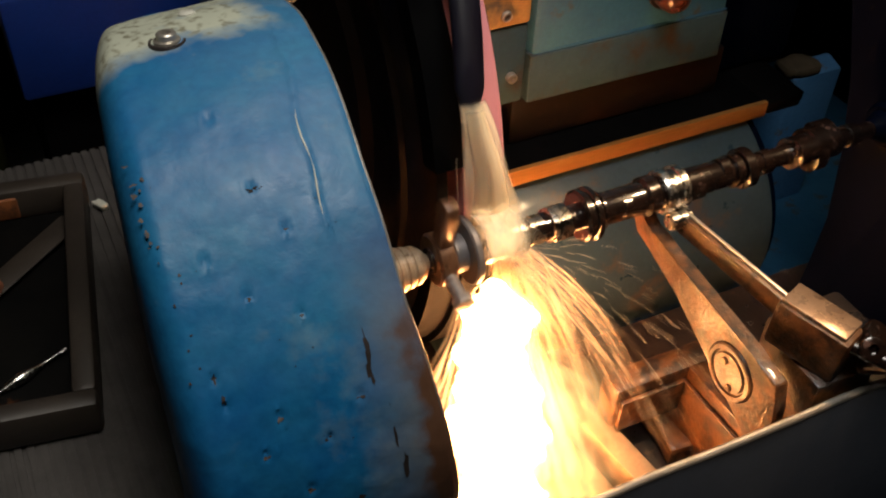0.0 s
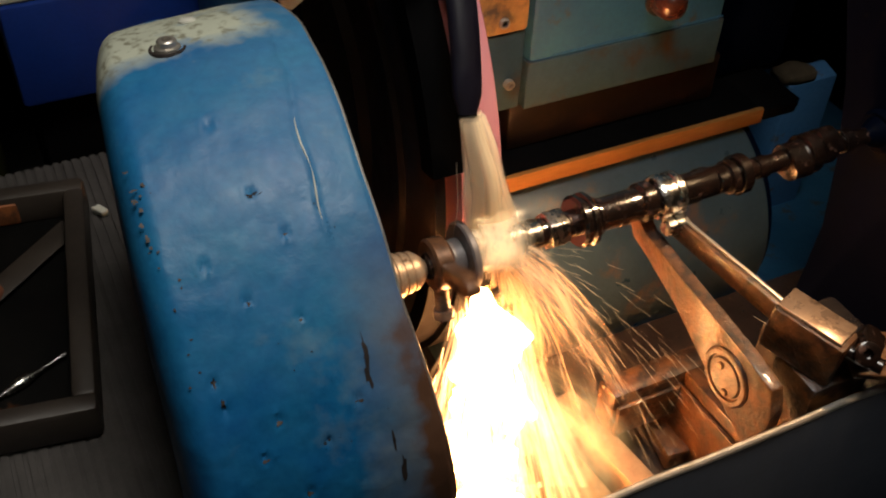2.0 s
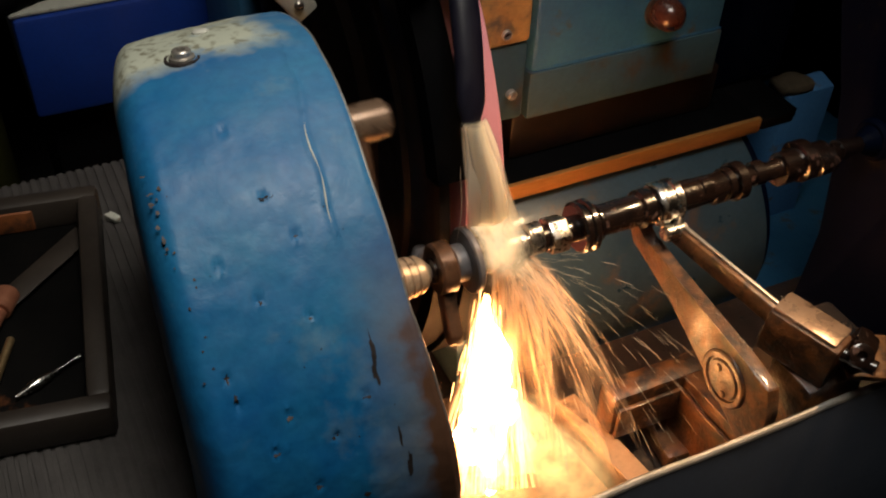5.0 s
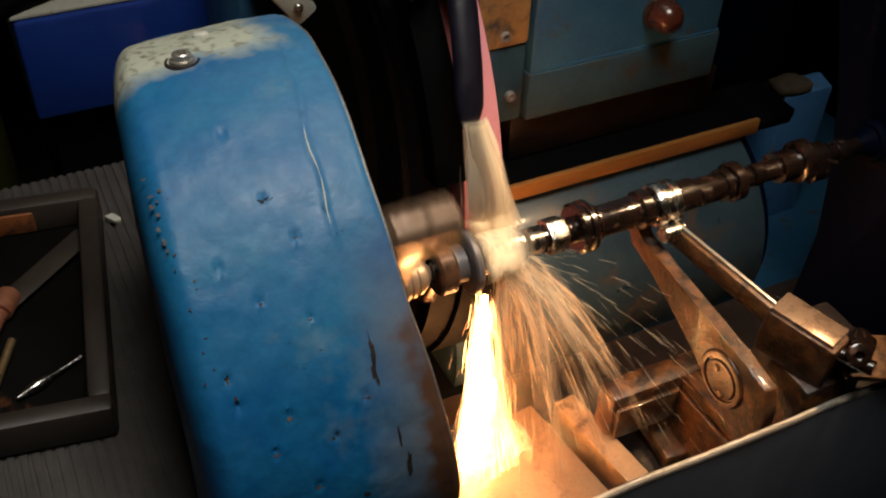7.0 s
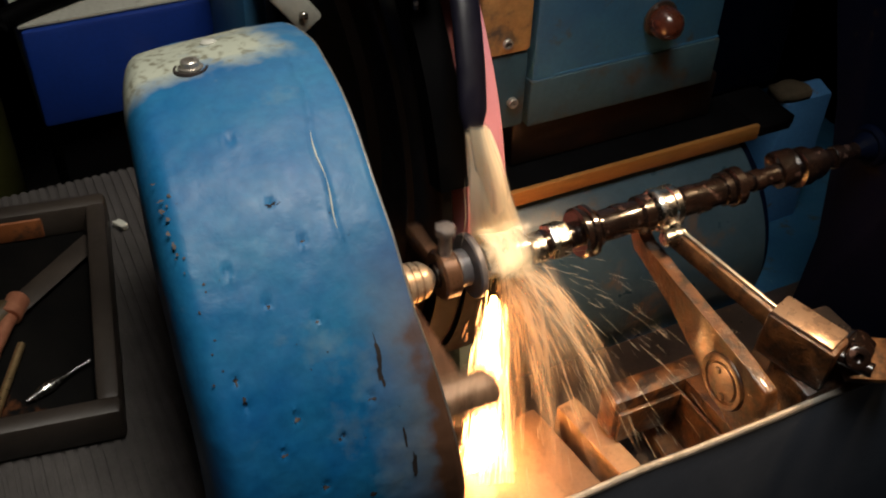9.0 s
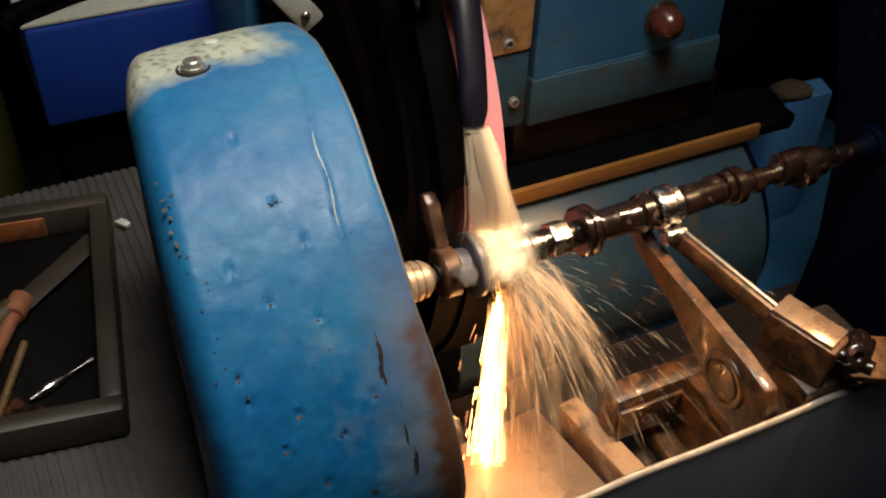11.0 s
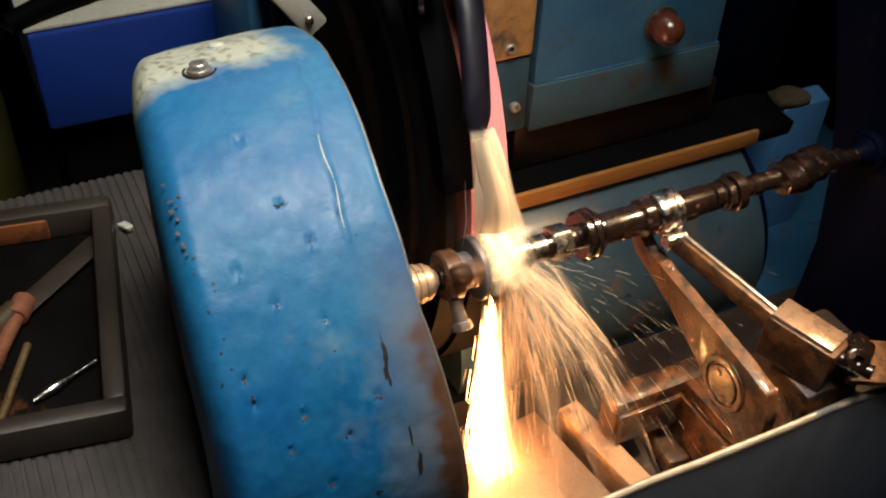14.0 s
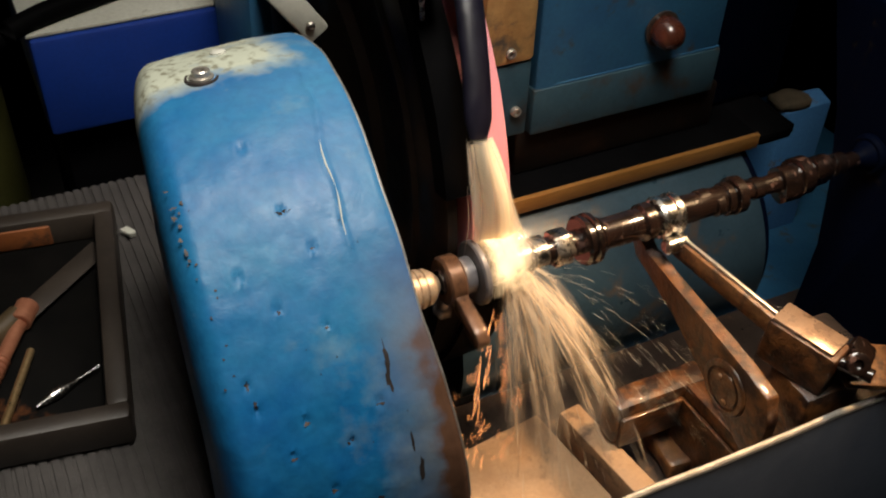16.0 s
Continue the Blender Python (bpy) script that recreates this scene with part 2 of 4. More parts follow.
M_TAN = material("tan_wet_steel", (0.24, 0.15, 0.095), (0.36, 0.24, 0.16), 0.2, 0.5, 30, 300, 0.15, (0.08, 0.045, 0.025), 50, 0.58, 0.68, 0.4)
M_PANEL = material("grey_sheet_steel", (0.036, 0.045, 0.064), (0.050, 0.060, 0.080), 0.42, 0.2, 10, 300, 0.05)
M_LIP = material("worn_steel_lip", (0.50, 0.46, 0.40), (0.62, 0.58, 0.52), 0.3, 0.8, 60, 400, 0.2)
M_CREAM = material("yellowed_white_enamel", (0.50, 0.50, 0.43), (0.60, 0.60, 0.53), 0.45, 0, 12, 200, 0.1, (0.25, 0.22, 0.16), 50, 0.64, 0.7)
M_FLANGE = material("ochre_stained_enamel", (0.36, 0.20, 0.070), (0.58, 0.38, 0.15), 0.32, 0, 36, 200, 0.5, (0.09, 0.075, 0.06), 26, 0.52, 0.66)
M_KNOB = material("brown_bakelite", (0.045, 0.012, 0.006), (0.08, 0.022, 0.011), 0.18, 0, 30, 300, 0.1, coat=0.5)
M_RUSTPATCH = material("rust_crust", (0.05, 0.038, 0.022), (0.10, 0.075, 0.045), 0.9, 0, 50, 400, 0.8)
M_TRAY = material("dull_tray_plastic", (0.024, 0.018, 0.014), (0.042, 0.032, 0.024), 0.42, 0, 20, 300, 0.1)
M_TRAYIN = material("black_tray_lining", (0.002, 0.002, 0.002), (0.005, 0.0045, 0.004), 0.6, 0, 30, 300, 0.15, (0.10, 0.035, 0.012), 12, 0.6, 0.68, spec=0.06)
M_COPPER = material("browned_copper", (0.30, 0.11, 0.06), (0.42, 0.18, 0.10), 0.35, 0.4, 60, 300, 0.15)
M_BRASS = material("rubbed_brass", (0.62, 0.40, 0.18), (0.76, 0.54, 0.28), 0.24, 0.9, 60, 300, 0.1)
M_ORANGE = material("orange_oxide_plate", (0.19, 0.055, 0.013), (0.28, 0.09, 0.024), 0.5, 0, 20, 300, 0.2, (0.05, 0.02, 0.01), 30, 0.56, 0.66)
M_ROOM = material("dark_plaster", (0.05, 0.05, 0.05), (0.08, 0.08, 0.075), 0.9, 0, 3, 80, 0.2)
M_FLOOR = material("oily_concrete", (0.06, 0.058, 0.055), (0.11, 0.105, 0.10), 0.7, 0, 4, 90, 0.3)
M_HANDLE = material("greasy_brown_wood", (0.045, 0.030, 0.014), (0.075, 0.05, 0.022), 0.4, 0, 40, 300, 0.2)
M_OLIVE = material("olive_paint", (0.10, 0.10, 0.02), (0.14, 0.14, 0.04), 0.5, 0, 12, 200, 0.1)
M_WATER = water()
M_VEIL = veil_material("coolant_sheet", (1.0, 0.89, 0.68), 4, 1.2, 0.10, 0.60, 0.95, detail=1.5, rims=0.8, tail=0.9)
M_FROTH = veil_material("coolant_froth", (0.98, 0.88, 0.70), 4, 4, 0.20, 0.60, 0.8, tail=0.0, head=0.2)
# Spray and mist are tinted peach for the spark light falling on them.
M_VEIL2 = veil_material("spark_tinted_coolant_spray", (1.0, 0.78, 0.54), 15, 4.2, 0.36, 0.74, 0.74, detail=3.0, tail=0.30)
M_MIST = veil_material("coolant_mist", (1.0, 0.82, 0.60), 6, 2.6, 0.28, 0.74, 0.6, detail=4.0, tail=0.12)
M_EMBER = veil_material("spark_curtain", (1.0, 0.44, 0.15), 26, 2.2, 0.40, 0.68, 0.8, 9.0, tail=0.6, head=0.4)
M_EMBER2 = veil_material("ember_curtain", (1.0, 0.33, 0.06), 40, 3.0, 0.50, 0.66, 0.9, 3.5, head=0.3)
# Emission stands in for spark light caught by coolant mist over the table.
M_SCATTER = veil_material("glowing_lit_mist", (1.0, 0.56, 0.20), 3.5, 3.0, 0.30, 0.74, 0.60, 3.4, detail=5.0, tail=0.0, head=0.3)
M_BURST = veil_material("spark_burst", (1.0, 0.66, 0.34), 4, 3, 0.25, 0.75, 0.6, 2.0, tail=0.0, head=0.35)
M_FIRE = glow("white_hot_sparks", (1.0, 0.40, 0.13), 32)
M_BLAZE = glow("blazing_sparks", (1.0, 0.40, 0.13), 88)
M_FIRE2 = glow("yellow_hot_sparks", (1.0, 0.46, 0.13), 16)
M_SPARK = glow("orange_sparks", (1.0, 0.36, 0.12), 5.0)

# ---- builders ----
ROOT = {}


def thing(name, at, label, category, group="", kind=""):
    ob = new(name)
    ob.empty_display_size = 0.02
    ob.location = at
    ROOT[ob.name] = Vector(at)
    return tagged(ob, label, category, group, kind)


def finish(bm, name, mat, smooth=True):
    bmesh.ops.recalc_face_normals(bm, faces=bm.faces)
    me = bpy.data.meshes.new(name)
    bm.to_mesh(me)
    bm.free()
    me.materials.append(mat)
    if smooth:
        me.shade_smooth()
        me.set_sharp_from_angle(angle=radians(35))
    return me


def part(name, bm, mat, parent, label="", local=False, smooth=True):
    top = parent
    while top.parent:
        top = top.parent
    if not local:
        bmesh.ops.translate(bm, verts=bm.verts, vec=-ROOT[top.name])
    ob = new(name, finish(bm, name, mat, smooth))
    ob.parent = parent
    if label:
        ob["label"] = label
    return ob


def single(name, bm, mat, label, category, group="", kind="", at=None, smooth=True):
    """A thing of one mesh, its origin at the given place."""
    at = Vector(at) if at else Vector((0, 0, 0))
    bmesh.ops.translate(bm, verts=bm.verts, vec=-at)
    ob = new(name, finish(bm, name, mat, smooth))
    ob.location = at
    ROOT[ob.name] = at
    return tagged(ob, label, category, group, kind)


def box(x0, x1, y0, y1, z0, z1, bevel=0.002, bm=None, seg=2):
    b = bmesh.new()
    bmesh.ops.create_cube(b, size=1)
    bmesh.ops.scale(b, verts=b.verts, vec=(x1 - x0, y1 - y0, z1 - z0))
    bmesh.ops.translate(b, verts=b.verts, vec=((x0 + x1) / 2, (y0 + y1) / 2, (z0 + z1) / 2))
    if bevel:
        bmesh.ops.bevel(b, geom=b.edges, offset=bevel, segments=seg, affect="EDGES", profile=0.5)
    return join(bm, b) if bm else b


def join(a, b):
    me = bpy.data.meshes.new("tmp")
    b.to_mesh(me)
    b.free()
    a.from_mesh(me)
    bpy.data.meshes.remove(me)
    return a


def moved(b, m):
    bmesh.ops.transform(b, matrix=m, verts=b.verts)
    return b


def revolve(profile, seg=40, close=False):
    """Turns (x, r) pairs about the X axis."""
    b = bmesh.new()
    rings = []
    for x, r in profile:
        if r < 1e-6:
            rings.append([b.verts.new((x, 0, 0))])
        else:
            rings.append([b.verts.new((x, r * math.cos(a), r * math.sin(a))) for a in [2 * math.pi * k / seg for k in range(seg)]])
    for p, q in zip(rings, rings[1:]):
        for k in range(seg):
            a, c = p[k % len(p)], p[(k + 1) % len(p)]
            d, e = q[k % len(q)], q[(k + 1) % len(q)]
            face = [v for i, v in enumerate((a, c, e, d)) if v not in (a, c, e, d)[:i]]
            if len(face) > 2:
                b.faces.new(face)
    if close:
        for ring in (rings[0], rings[-1]):
            if len(ring) > 2:
                b.faces.new(ring)
    return b


def drum(x0, x1, r, bevel=0.001, seg=40):
    return revolve([(x0, 0), (x0, r - bevel), (x0 + bevel, r), (x1 - bevel, r), (x1, r - bevel), (x1, 0)], seg)


AXES = {"X": Matrix.Identity(4), "Y": pose(0, 0, 0, 0, 0, 90), "Z": pose(0, 0, 0, 0, -90, 0)}


def rod(p, q, r, bevel=0.0008, seg=20):
    """A round bar from p to q."""
    p, q = Vector(p), Vector(q)
    b = drum(0, (q - p).length, r, bevel, seg)
    turn = (q - p).to_track_quat("X", "Z").to_matrix().to_4x4()
    return moved(b, Matrix.Translation(p) @ turn)


def bar(p, q, w, h, bevel=0.0015, up="Z"):
    """A square bar from p to q, w wide and h high."""
    p, q = Vector(p), Vector(q)
    b = box(0, (q - p).length, -w / 2, w / 2, -h / 2, h / 2, bevel)
    turn = (q - p).to_track_quat("X", up).to_matrix().to_4x4()
    return moved(b, Matrix.Translation(p) @ turn)


def tube(points, radius, seg=10, squash=1.0):
    """A hose along points; radius may be a function of 0..1."""
    b = bmesh.new()
    rings = []
    pts = [Vector(p) for p in points]
    for i, p in enumerate(pts):
        d = (pts[min(i + 1, len(pts) - 1)] - pts[max(i - 1, 0)]).normalized()
        side = Vector((1, 0, 0)) if abs(d.x) < 0.9 else Vector((0, 1, 0))
        side = (side - d * side.dot(d)).normalized()
        other = d.cross(side)
        r = radius(i / (len(pts) - 1)) if callable(radius) else radius
        rings.append([b.verts.new(p + side * r * math.cos(2 * math.pi * k / seg) + other * r * squash * math.sin(2 * math.pi * k / seg)) for k in range(seg)])
    for p, q in zip(rings, rings[1:]):
        for k in range(seg):
            b.faces.new((p[k], p[(k + 1) % seg], q[(k + 1) % seg], q[k]))
    b.faces.new(rings[0])
    b.faces.new(rings[-1])
    return b


def prism(outline, x0, x1, bevel=0.0015):
    """A plate of the (y, z) outline between x0 and x1."""
    b = bmesh.new()
    lo = [b.verts.new((x0, y, z)) for y, z in outline]
    hi = [b.verts.new((x1, y, z)) for y, z in outline]
    b.faces.new(lo)
    b.faces.new(hi)
    for k in range(len(lo)):
        b.faces.new((lo[k], lo[(k + 1) % len(lo)], hi[(k + 1) % len(lo)], hi[k]))
    if bevel:
        bmesh.ops.bevel(b, geom=b.edges, offset=bevel, segments=2, affect="EDGES", profile=0.5)
    return b


def hexagon(r):
    return [(r * math.cos(math.pi * k / 3), r * math.sin(math.pi * k / 3)) for k in range(6)]


def roughen(bm, amount, scale, cuts=0):
    if cuts:
        bmesh.ops.subdivide_edges(bm, edges=bm.edges, cuts=cuts, use_grid_fill=True)
    bm.normal_update()
    for v in bm.verts:
        v.co += v.normal * amount * noise.noise(v.co * scale)
    return bm


def up_to(v):
    """The turn that carries X to v."""
    return Vector(v).to_track_quat("X", "Z").to_matrix().to_4x4()


# ---- room ----
def build_room():
    single("floor", box(-3, 3, -3, 3, -0.1, 0, 0), M_FLOOR, "oily grey concrete workshop floor", "floor", kind="structure")
    single("ceiling", box(-3, 3, -3, 3, 2.8, 2.9, 0), M_ROOM, "dark plastered workshop ceiling", "ceiling", kind="structure")
    for nm, dims in (("wall_north", (-3, 3, 3, 3.1)), ("wall_south", (-3, 3, -3.1, -3)), ("wall_east", (3, 3.1, -3, 3)), ("wall_west", (-3.1, -3, -3, 3))):
        single(nm, box(*dims, 0, 2.8, 0), M_ROOM, "dark plastered workshop wall", "wall", kind="structure")


# ---- machine body ----
def build_bed():
    bed = thing("machine_bed", (0.1, 0, 0), "heavy iron bed of a grinding machine, wet with coolant", "machine bed")
    part("pedestal", box(-0.9, 0.95, -0.2, 0.62, 0, 0.60, 0.01), M_BLUE, bed, "blue enamelled pedestal")
    part("sump_floor", roughen(box(-0.13, 0.70, -0.205, 0.10, 0.60, 0.700, 0.004), 0.001, 60), M_DARKIRON, bed, "dark wet sump floor")
    part("sump_back", box(-0.20, 0.05, 0.1005, 0.5, 0.60, 0.699, 0.004), M_BLACK, bed, "black plate added to darken the back of the sump")
    t = roughen(moved(box(-0.21, 0.0, -0.186, 0.0, 0.700, 0.740, 0.003), pose(0.080, 0.024, 0, 0, 0, 7.7)), 0.0012, 50)
    part("work_table", t, M_CAST, bed, "tan coolant-stained table plate")
    part("table_step", moved(box(-0.0135, 0.0135, -0.205, 0.0, 0.700, 0.742, 0.003), pose(0.1155, 0.016, 0, 0, 0, 7.7)), M_CAST, bed, "raised tan strip beside a groove")
    # Lighter slab stands in for the lit floor inside the bracket's window.
    part("lit_floor_slab", roughen(moved(box(-0.024, 0.024, -0.066, 0.0, 0.700, 0.724, 0.005), pose(0.212, -0.024, 0, 0, 0, -6)), 0.003, 50, 3), M_RUSTY, bed, "low rusty slab for the lit floor in the window")
    return bed


PANEL = (0.3, -0.22, 0.6)


def build_splash_panel():
    """Folded sheet along the table's front edge."""
    p = thing("splash_panel", PANEL, "dark grey sheet-steel splash panel with a worn bright lip", "splash guard")
    part("sheet", prism([(-0.2125, 0.926), (-0.2155, 0.926), (-0.262, 0.60), (-0.259, 0.60)], -0.13, 0.95, 0.0006), M_PANEL, p)
    part("lip", moved(tube([(x, 0.0006 * math.sin(x * 37), 0.0006 * math.sin(x * 61)) for x in np.linspace(-0.13, 0.95, 60)], 0.0033, 10), pose(0, -0.214, 0.927)), M_LIP, p, "worn bright folded lip")
    return p


def build_wheelhead():
    w = thing("wheelhead", (0.35, 0.4, 0.6), "blue enamelled wheelhead housing with a brown knob", "machine housing")
    part("body", box(0.164, 0.408, 0.225, 0.62, 0.955, 1.45, 0.006), M_BLUE, w, "oil-stained blue housing")
    part("seam_strip", box(0.19, 0.408, 0.2243, 0.226, 1.0127, 1.0143, 0.0006), M_BLUE, w, "raised seam")
    part("skirt", box(0.162, 0.409, 0.2225, 0.24, 0.955, 1.0115, 0.002), M_SKIRT, w, "greasy grey skirt")
    part("lower_face", box(0.152, 0.43, 0.235, 0.6, 0.8945, 0.955, 0.004), M_COVER, w, "dark greasy lower face")
    part("side_cover", box(0.409, 0.56, 0.262, 0.60, 0.8945, 1.45, 0.012), M_TAIL, w, "side cover, blue darkened for the weak light there")
    part("flange", box(0.085, 0.144, 0.20, 0.50, 1.066, 1.45, 0.005), M_FLANGE, w, "ochre-stained flange")
    part("flange_foot", box(0.085, 0.144, 0.203, 0.5, 0.975, 1.0655, 0.004), M_SKIRT, w, "greasy grey flange foot")
    for x, z in ((0.1155, 1.080), (0.127, 1.009)):
        s = part("cap_screw", moved(revolve([(0, 0), (0, 0.0045), (0.001, 0.0055), (0.006, 0.0055), (0.0065, 0.005), (0.0065, 0.003), (0.003, 0.003), (0.003, 0)], 20), Matrix.Translation((x, 0.203, z)) @ up_to((0, -1, 0))), M_LIP, w, "steel socket screw")
    k = part("knob", moved(revolve([(0, 0), (0, 0.0150), (0.004, 0.0172), (0.012, 0.0180), (0.022, 0.0165), (0.029, 0.0115), (0.032, 0.005), (0.0325, 0)], 36), Matrix.Translation((0.318, 0.224, 1.055)) @ up_to((0, -1, 0))), M_KNOB, w, "domed brown knob")
    part("knob_ring", moved(revolve([(0, 0.016), (0, 0.021), (0.003, 0.021), (0.003, 0.016)], 36), Matrix.Translation((0.318, 0.224, 1.055)) @ up_to((0, -1, 0))), M_DARKIRON, k, "dark ring")
    # Slide plate under the housing, its front edge browned by oil.
    s = thing("slide_plate", (0.35, 0.25, 0.85), "dark flat slide plate with an oil-browned front edge", "slide plate")
    # Black carries the housing's shadow over the plate.
    part("plate", box(-0.1, 0.53, 0.193, 0.5, 0.882, 0.894, 0.001), M_BLACK, s)
    part("front_strip", box(-0.1, 0.47, 0.186, 0.1925, 0.879, 0.899, 0.0015), M_LEDGE, s, "oil-browned steel strip")
    part("corner", box(0.471, 0.522, 0.186, 0.30, 0.880, 0.8955, 0.004), M_BLACK, s, "blunt dark corner")
    # Round cover below.
    c = thing("round_cover", (0.25, 0.25, 0.60), "greasy grey-blue half-round way cover", "way cover")
    b = bmesh.new()
    prof = []
    for k in range(41):
        a = radians(-60 + 170 * k / 40)
        prof.append((0.26 - 0.155 * math.cos(a), 0.735 + 0.15 * math.sin(a)))
    part("shell", prism(prof + [(0.40, 0.60), (0.2, 0.60)], 0.032, 0.452, 0.0), M_GREYBLUE, c)
    part("end_cap", moved(drum(0.4525, 0.468, 0.146, 0.012, 48), pose(0, 0.26, 0.735)), M_TAIL, c, "end cap, near black for the unlit right end")
    single("drip_plate", roughen(box(-0.135, -0.062, 0.115, 0.135, 0.60, 0.925, 0.003), 0.0015, 40, 3), M_BLACK, "drip plate behind the driver, black for the shade there", "drip plate", at=(-0.09, 0.125, 0.60))
    # Pale blue sheet and crust behind.
    single("pale_column", prism([(0.30, 0.40), (0.30, 0.820), (0.33, 0.828), (0.37, 0.79), (0.37, 0.40)], 0.628, 0.712, 0.004), M_PALE, "pale blue enamelled column beside the tailstock", "machine column", at=(0.67, 0.33, 0.40))
    single("rust_crust", roughen(box(0.622, 0.676, 0.300, 0.340, 0.819, 0.834, 0.005), 0.005, 70, 3), M_RUSTPATCH, "flaky brown rust crust on the column", "rust", at=(0.64, 0.32, 0.819))


def build_tailstock():
    t = thing("tailstock", (0.55, 0.05, 0.6), "dark blue tailstock holding the shaft's end", "tailstock")
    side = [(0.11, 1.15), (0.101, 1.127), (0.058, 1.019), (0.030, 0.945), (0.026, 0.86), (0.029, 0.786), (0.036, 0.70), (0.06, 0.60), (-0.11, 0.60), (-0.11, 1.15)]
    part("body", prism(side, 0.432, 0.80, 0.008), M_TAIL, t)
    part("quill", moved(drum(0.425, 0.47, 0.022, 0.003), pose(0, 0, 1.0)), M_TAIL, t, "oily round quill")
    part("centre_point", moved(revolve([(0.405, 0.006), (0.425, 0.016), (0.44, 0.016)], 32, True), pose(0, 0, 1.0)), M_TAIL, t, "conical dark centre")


# ---- grinding wheel ----
WHEEL = (0.0045, 0.3215, 1.0)


def build_wheel():
    w = thing("grinding_wheel", WHEEL, "pink grinding wheel with a dressed rim", "grinding wheel")
    part("rim", revolve([(-0.020, 0.10), (-0.020, 0.297), (-0.018, 0.30), (0.018, 0.30), (0.020, 0.297), (0.020, 0.10)], 128), M_PINK, w, local=True)
    part("hub_flange", revolve([(-0.030, 0), (-0.030, 0.11), (-0.026, 0.115), (0.026, 0.115), (0.030, 0.11), (0.030, 0)], 64), M_DARKIRON, w, "dark iron hub flange", local=True)
    g = thing("wheel_cover", (-0.03, 0.32, 1.0), "black wheel cover with concentric pressed rings", "wheel guard")
    pr = [(-0.021, 0.0), (-0.021, 0.284), (-0.0275, 0.2985), (-0.036, 0.2965), (-0.040, 0.290), (-0.040, 0.245), (-0.044, 0.240), (-0.044, 0.228), (-0.040, 0.222),
          (-0.040, 0.17), (-0.048, 0.16), (-0.048, 0.13), (-0.052, 0.12), (-0.060, 0.06), (-0.060, 0.0)]
    part("side_plate", moved(revolve(pr, 96), pose(0.0, 0.3215, 1.0)), M_COVER, g)
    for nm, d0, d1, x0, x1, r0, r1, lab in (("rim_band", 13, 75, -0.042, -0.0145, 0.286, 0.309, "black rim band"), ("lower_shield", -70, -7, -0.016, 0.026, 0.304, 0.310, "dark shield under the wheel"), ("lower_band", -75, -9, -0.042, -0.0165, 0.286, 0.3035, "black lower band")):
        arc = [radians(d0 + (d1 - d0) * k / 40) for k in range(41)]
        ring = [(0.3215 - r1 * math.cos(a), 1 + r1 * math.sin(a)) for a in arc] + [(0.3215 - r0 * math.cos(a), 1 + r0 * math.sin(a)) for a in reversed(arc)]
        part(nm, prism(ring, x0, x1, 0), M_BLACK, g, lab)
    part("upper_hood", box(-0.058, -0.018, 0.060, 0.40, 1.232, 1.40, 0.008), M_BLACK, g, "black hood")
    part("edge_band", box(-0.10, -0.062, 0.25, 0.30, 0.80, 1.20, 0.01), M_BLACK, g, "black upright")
    part("split_pin", rod((-0.044, 0.072, 1.233), (-0.044, 0.070, 1.212), 0.0020), M_BRIGHT, g, "small bright pin")


def wheel_arc(deg, gap):
    a = radians(deg)
    return (WHEEL[1] - (0.30 + gap) * math.cos(a), WHEEL[2] + (0.30 + gap) * math.sin(a))


def build_nozzle():
    n = thing("coolant_nozzle", (0, 0.05, 1.2), "flattened black rubber coolant nozzle over the wheel", "coolant nozzle")
    pts = []
    for k in range(26):
        y, z = wheel_arc(23 + 30 * k / 25, 0.034)
        pts.append((-0.019 + 0.0245 * (k / 25), y, z))
    part("hose", tube(pts, lambda s: 0.0120 * min(1.0, 0.66 + 4 * s) , 20, 0.6), M_HOSE, n)
    part("mouth", tube([(-0.0195, *wheel_arc(22.4, 0.034)), (-0.019, *wheel_arc(23.1, 0.034))], 0.0082, 20, 0.55), M_BLACK, n, "dark open mouth")


# ---- workhead guard ----
DENTS = [(-0.2345, 49), (-0.2082, 44.1), (-0.2353, 28.9), (-0.2476, 23.3), (-0.2098, 22.3), (-0.1865, 27.9), (-0.2025, 57.8), (-0.2239, 78.5), (-0.214, 65.4), (-0.265, 38), (-0.263, 33), (-0.226, 14), (-0.252, 56)]


def guard_r(x, phi):
    """The guard's outer radius, dents and all."""
    s = min(1.0, max(0.0, (math.degrees(phi) - 40) / 70))
    r = 0.2055 + 0.0245 * s * s * (3 - 2 * s)
    r -= 0.0075 * min(1.0, max(0.0, (-0.15 - x) / 0.13)) ** 2 * min(1.0, max(0.0, (math.degrees(phi) - 50) / 45))
    p = Vector((x * 9, phi * 2.2, 0.3))
    r += 0.0022 * noise.noise(p) + 0.0010 * noise.noise(p * 4.3) + 0.00042 * noise.noise(p * 11)
    for dx, deg in DENTS:
        d2 = ((x - dx) ** 2 + (0.213 * (phi - radians(deg))) ** 2) / 0.0031 ** 2
        r -= 0.0020 * math.exp(-d2)
        r += 0.0007 * math.exp(-((d2 ** 0.5 - 1.5) / 0.5) ** 2)
    ridge = x - ridge_x(phi)
    return r + 0.0011 * math.exp(-(ridge / 0.0016) ** 2) * (1 if 0.95 < phi < 1.75 else 0.0)


def ridge_x(phi):
    """The wavering seam that runs over the crown."""
    return float(np.interp(math.degrees(phi), (40, 57, 62, 71, 87, 105), (-0.181, -0.1787, -0.178, -0.1764, -0.166, -0.158))) + 0.0012 * math.sin(phi * 23)


